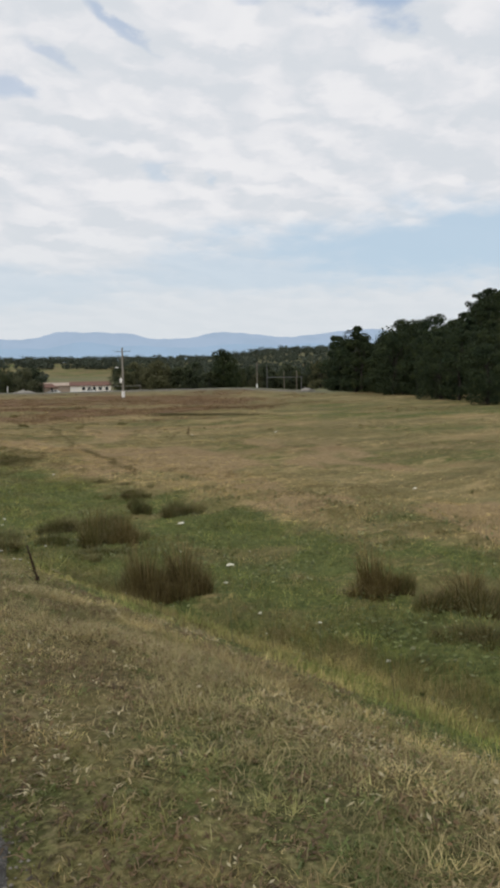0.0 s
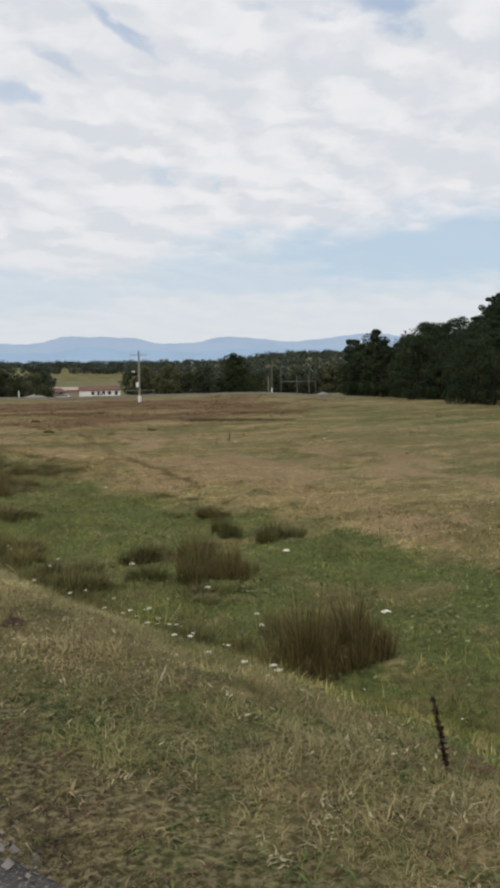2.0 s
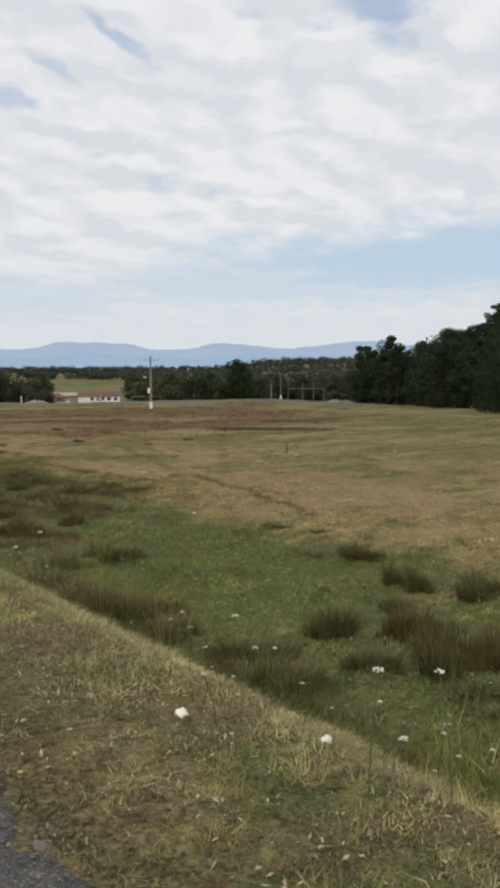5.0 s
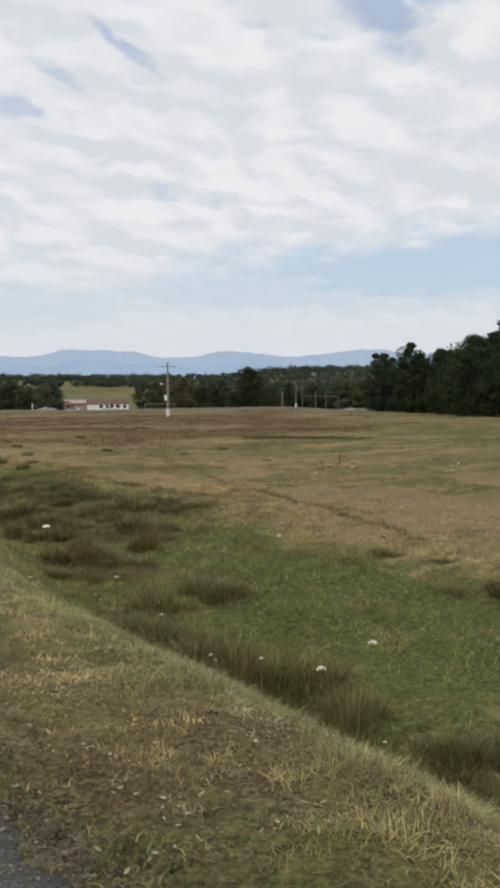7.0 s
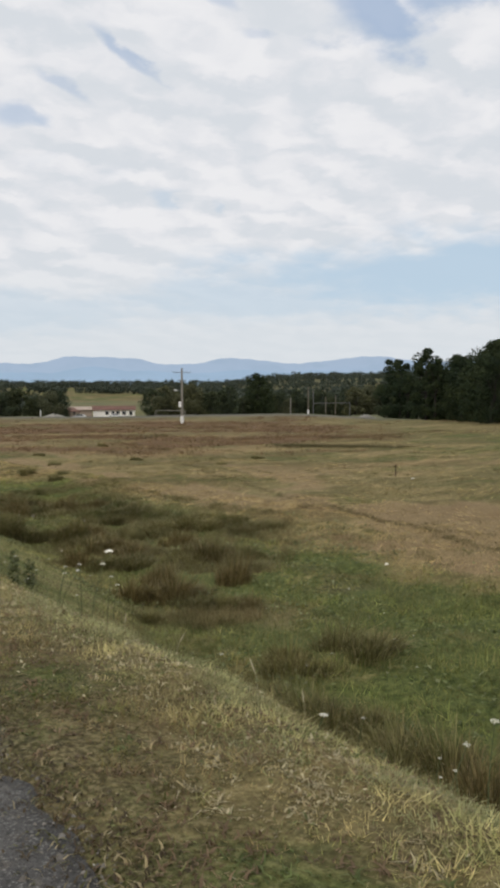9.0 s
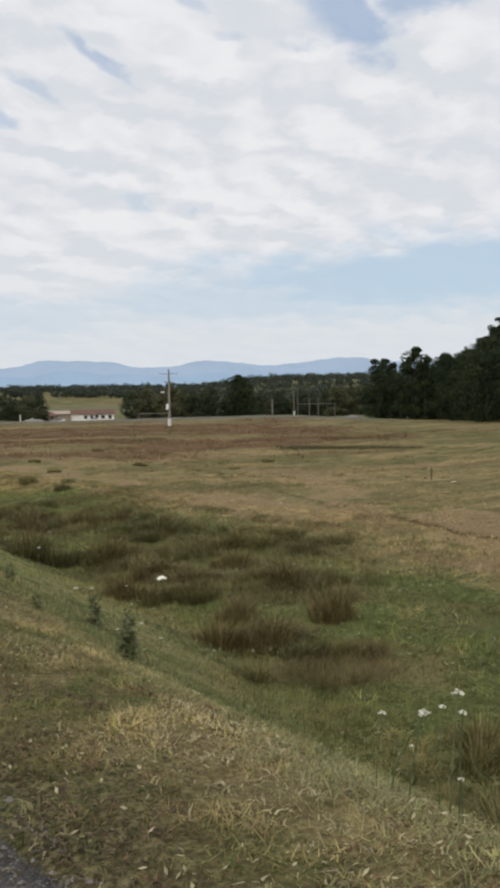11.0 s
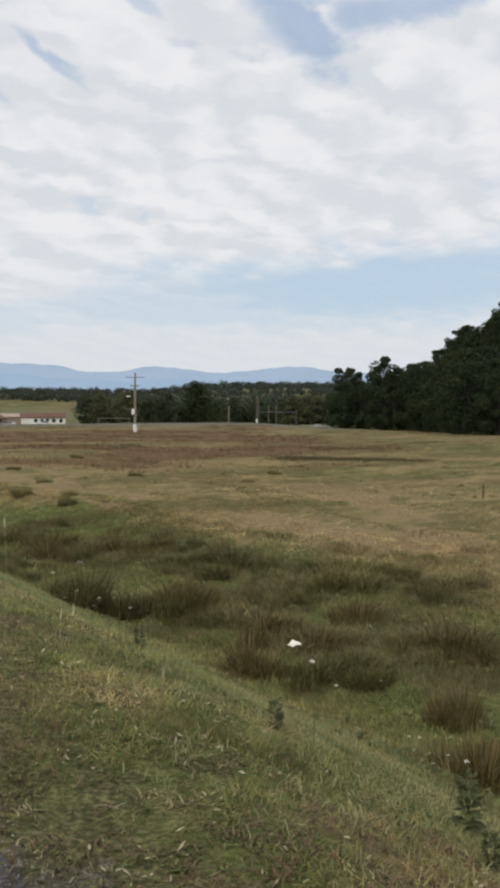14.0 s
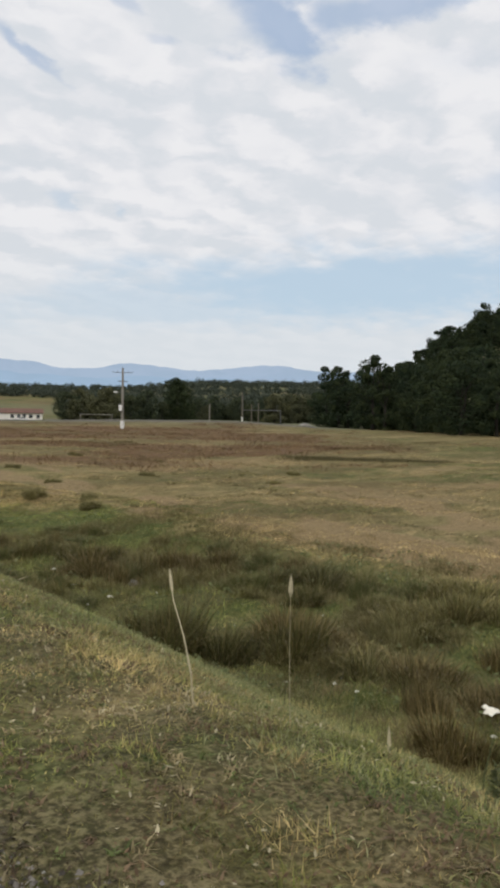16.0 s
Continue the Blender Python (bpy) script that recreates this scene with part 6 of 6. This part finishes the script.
def build_furrows():
    """Old ruts and shallow drains, marked by rows of darker, longer grass."""
    X, Y = [], []
    for (x0, y0), (x1, y1), wide, k in (((33.2, 54.4), (37.2, 47.6), 0.65, 8000), ((12.3, 20.6), (14.6, 29.4), 0.08, 2600), ((14.6, 29.4), (20.5, 46.0), 0.13, 2200), ((24.0, 62.0), (36.0, 74.0), 0.5, 1600), ((40.0, 58.0), (56.0, 60.0), 0.6, 1500), ((11.5, 14.0), (16.0, 12.0), 0.14, 500), ((20.0, 33.0), (30.0, 30.0), 0.3, 900)):
        f = RNG.random(k)
        w = 0.6 * (fbm(f * 12, 0 * f + x0, 1.0, 131, 3) - 0.5) * 3
        X.append(x0 + (x1 - x0) * f + RNG.normal(0, wide, k) - 0.3 * w * (y1 - y0) / 10)
        Y.append(y0 + (y1 - y0) * f + RNG.normal(0, wide, k) + 0.3 * w * (x1 - x0) / 10)
    x, y = np.concatenate(X), np.concatenate(Y)
    n = len(x)
    tone = np.array([0.135, 0.115, 0.054]) * RNG.uniform(0.6, 1.4, (n, 1))
    V, T, C = blades(np.c_[x, y, height(x, y) - 0.02], RNG.uniform(0.04, 0.11, n) * (1 + 0.9 * (x > 30)), RNG.uniform(0.010, 0.020, n) * (1 + (x > 30)), RNG.uniform(0, math.tau, n), np.abs(RNG.normal(0.6, 0.3, n)), tone, simple=True)
    tagged(new("furrow_grass", tri_mesh("furrow_grass", V, T, M_BLADE, C)), "dark longer grass along old ruts in the pasture", "grass", kind="stuff")


def build_herbs():
    """Clover and flat leaves in the green hollow, past counting."""
    n = 40000
    y, x = RNG.uniform(0, 46, n), RNG.uniform(4.0, 13.0, n)
    patch = fbm(x, y, 1.1, 107, 3)
    keep = (x > foot(y) - 0.8) & (RNG.random(n) < step(patch, 0.42, 0.66)) & seen_from_road(x, y)
    x, y = x[keep], y[keep]
    n = len(x)
    s = RNG.uniform(0.014, 0.042, n)
    a = RNG.uniform(0, math.tau, n)
    P = np.c_[x, y, height(x, y) + RNG.uniform(0.02, 0.09, n)]
    u = np.c_[np.cos(a), np.sin(a), RNG.normal(0, 0.35, n)] * s[:, None]
    v = np.c_[-np.sin(a), np.cos(a), RNG.normal(0, 0.35, n)] * (s * 0.6)[:, None]
    V = np.stack([P - u, P + v, P + u, P - v], 1).reshape(-1, 3)
    T = ((np.arange(n) * 4)[:, None, None] + np.array([[0, 1, 2], [0, 2, 3]])[None]).reshape(-1, 3)
    c = np.array([0.165, 0.190, 0.078]) * RNG.uniform(0.4, 1.5, (n, 1)) + (RNG.random((n, 1)) < 0.12) * np.array([0.16, 0.15, 0.10])
    tagged(new("meadow_herbs", tri_mesh("meadow_herbs", V, T, M_BLADE, np.repeat(c, 4, 0))), "low clover and flat leaves in the green hollow", "herbs", kind="stuff")


def build_verge_herbs():
    """Small broad leaves, clover and dead leaves low in the verge."""
    n = 90000
    y = -0.6 + 34 * RNG.random(n) ** 1.1
    x = road_edge(y) + 0.06 + (crest(y) + 0.6 - road_edge(y)) * RNG.random(n)
    keep = (RNG.random(n) < step(fbm(x, y, 0.40, 171, 3), 0.38, 0.66)) & seen_from_road(x, y)
    x, y = x[keep], y[keep]
    n = len(x)
    pale = RNG.random(n) < 0.09
    s = RNG.uniform(0.004, 0.011, n) * np.where(pale, 1.35, 1.0)
    a = RNG.uniform(0, math.tau, n)
    P = np.c_[x, y, height(x, y) + RNG.uniform(0.004, 0.045, n)]
    u = np.c_[np.cos(a), np.sin(a), RNG.normal(0, 0.4, n)] * s[:, None]
    v = np.c_[-np.sin(a), np.cos(a), RNG.normal(0, 0.4, n)] * (s * 0.38)[:, None]
    V = np.stack([P - u, P + v, P + u, P - v], 1).reshape(-1, 3)
    T = ((np.arange(n) * 4)[:, None, None] + np.array([[0, 1, 2], [0, 2, 3]])[None]).reshape(-1, 3)
    dead = RNG.random((n, 1)) < 0.15 + 0.35 * step(fbm(x, y, 0.8, 173, 3), 0.45, 0.6)[:, None]
    c = np.where(dead, np.array([0.170, 0.110, 0.062]) * RNG.uniform(0.5, 1.6, (n, 1)), np.array([0.175, 0.185, 0.070]) * RNG.uniform(0.5, 1.5, (n, 1)))
    c = np.where(pale[:, None], np.array([0.62, 0.55, 0.36]) * RNG.uniform(0.8, 1.15, (n, 1)), c)
    tagged(new("verge_herbs", tri_mesh("verge_herbs", V, T, M_BLADE, np.repeat(c, 4, 0))), "small broad leaves and dead leaves in the verge", "herbs", kind="stuff")


def build_lane_edge():
    """Dead stems and soil-brown thatch lying over the broken edge of the asphalt."""
    n = 30000
    y = -0.5 + 30 * RNG.random(n)
    x = road_edge(y) + RNG.normal(0.05, 0.10, n)
    keep = (fbm(x, y, 0.22, 207, 3) + 0.10 * RNG.normal(0, 1, n) > 0.44) & seen_from_road(x, y)
    x, y = x[keep], y[keep]
    n = len(x)
    z = np.maximum(height(x, y), np.where(x < road_edge(y) + 0.06, 0.002, -9.0))
    dark = RNG.random((n, 1))
    tone = np.where(dark < 0.55, np.array([0.105, 0.080, 0.050]), np.where(dark < 0.85, np.array([0.150, 0.145, 0.062]), np.array([0.360, 0.300, 0.175]))) * RNG.uniform(0.6, 1.4, (n, 1))
    V, T, C = blades(np.c_[x, y, z - 0.002], RNG.uniform(0.008, 0.026, n), RNG.uniform(0.003, 0.009, n), RNG.uniform(0, math.tau, n), np.abs(RNG.normal(1.5, 0.6, n)), tone)
    tagged(new("lane_edge_thatch", tri_mesh("lane_edge_thatch", V, T, M_BLADE, C)), "dead brown stems and thatch along the broken lane edge", "grass", kind="stuff")


build_chippings()
build_lane_edge()
build_verge_herbs()
build_grass()
build_moor()
build_furrows()
build_herbs()
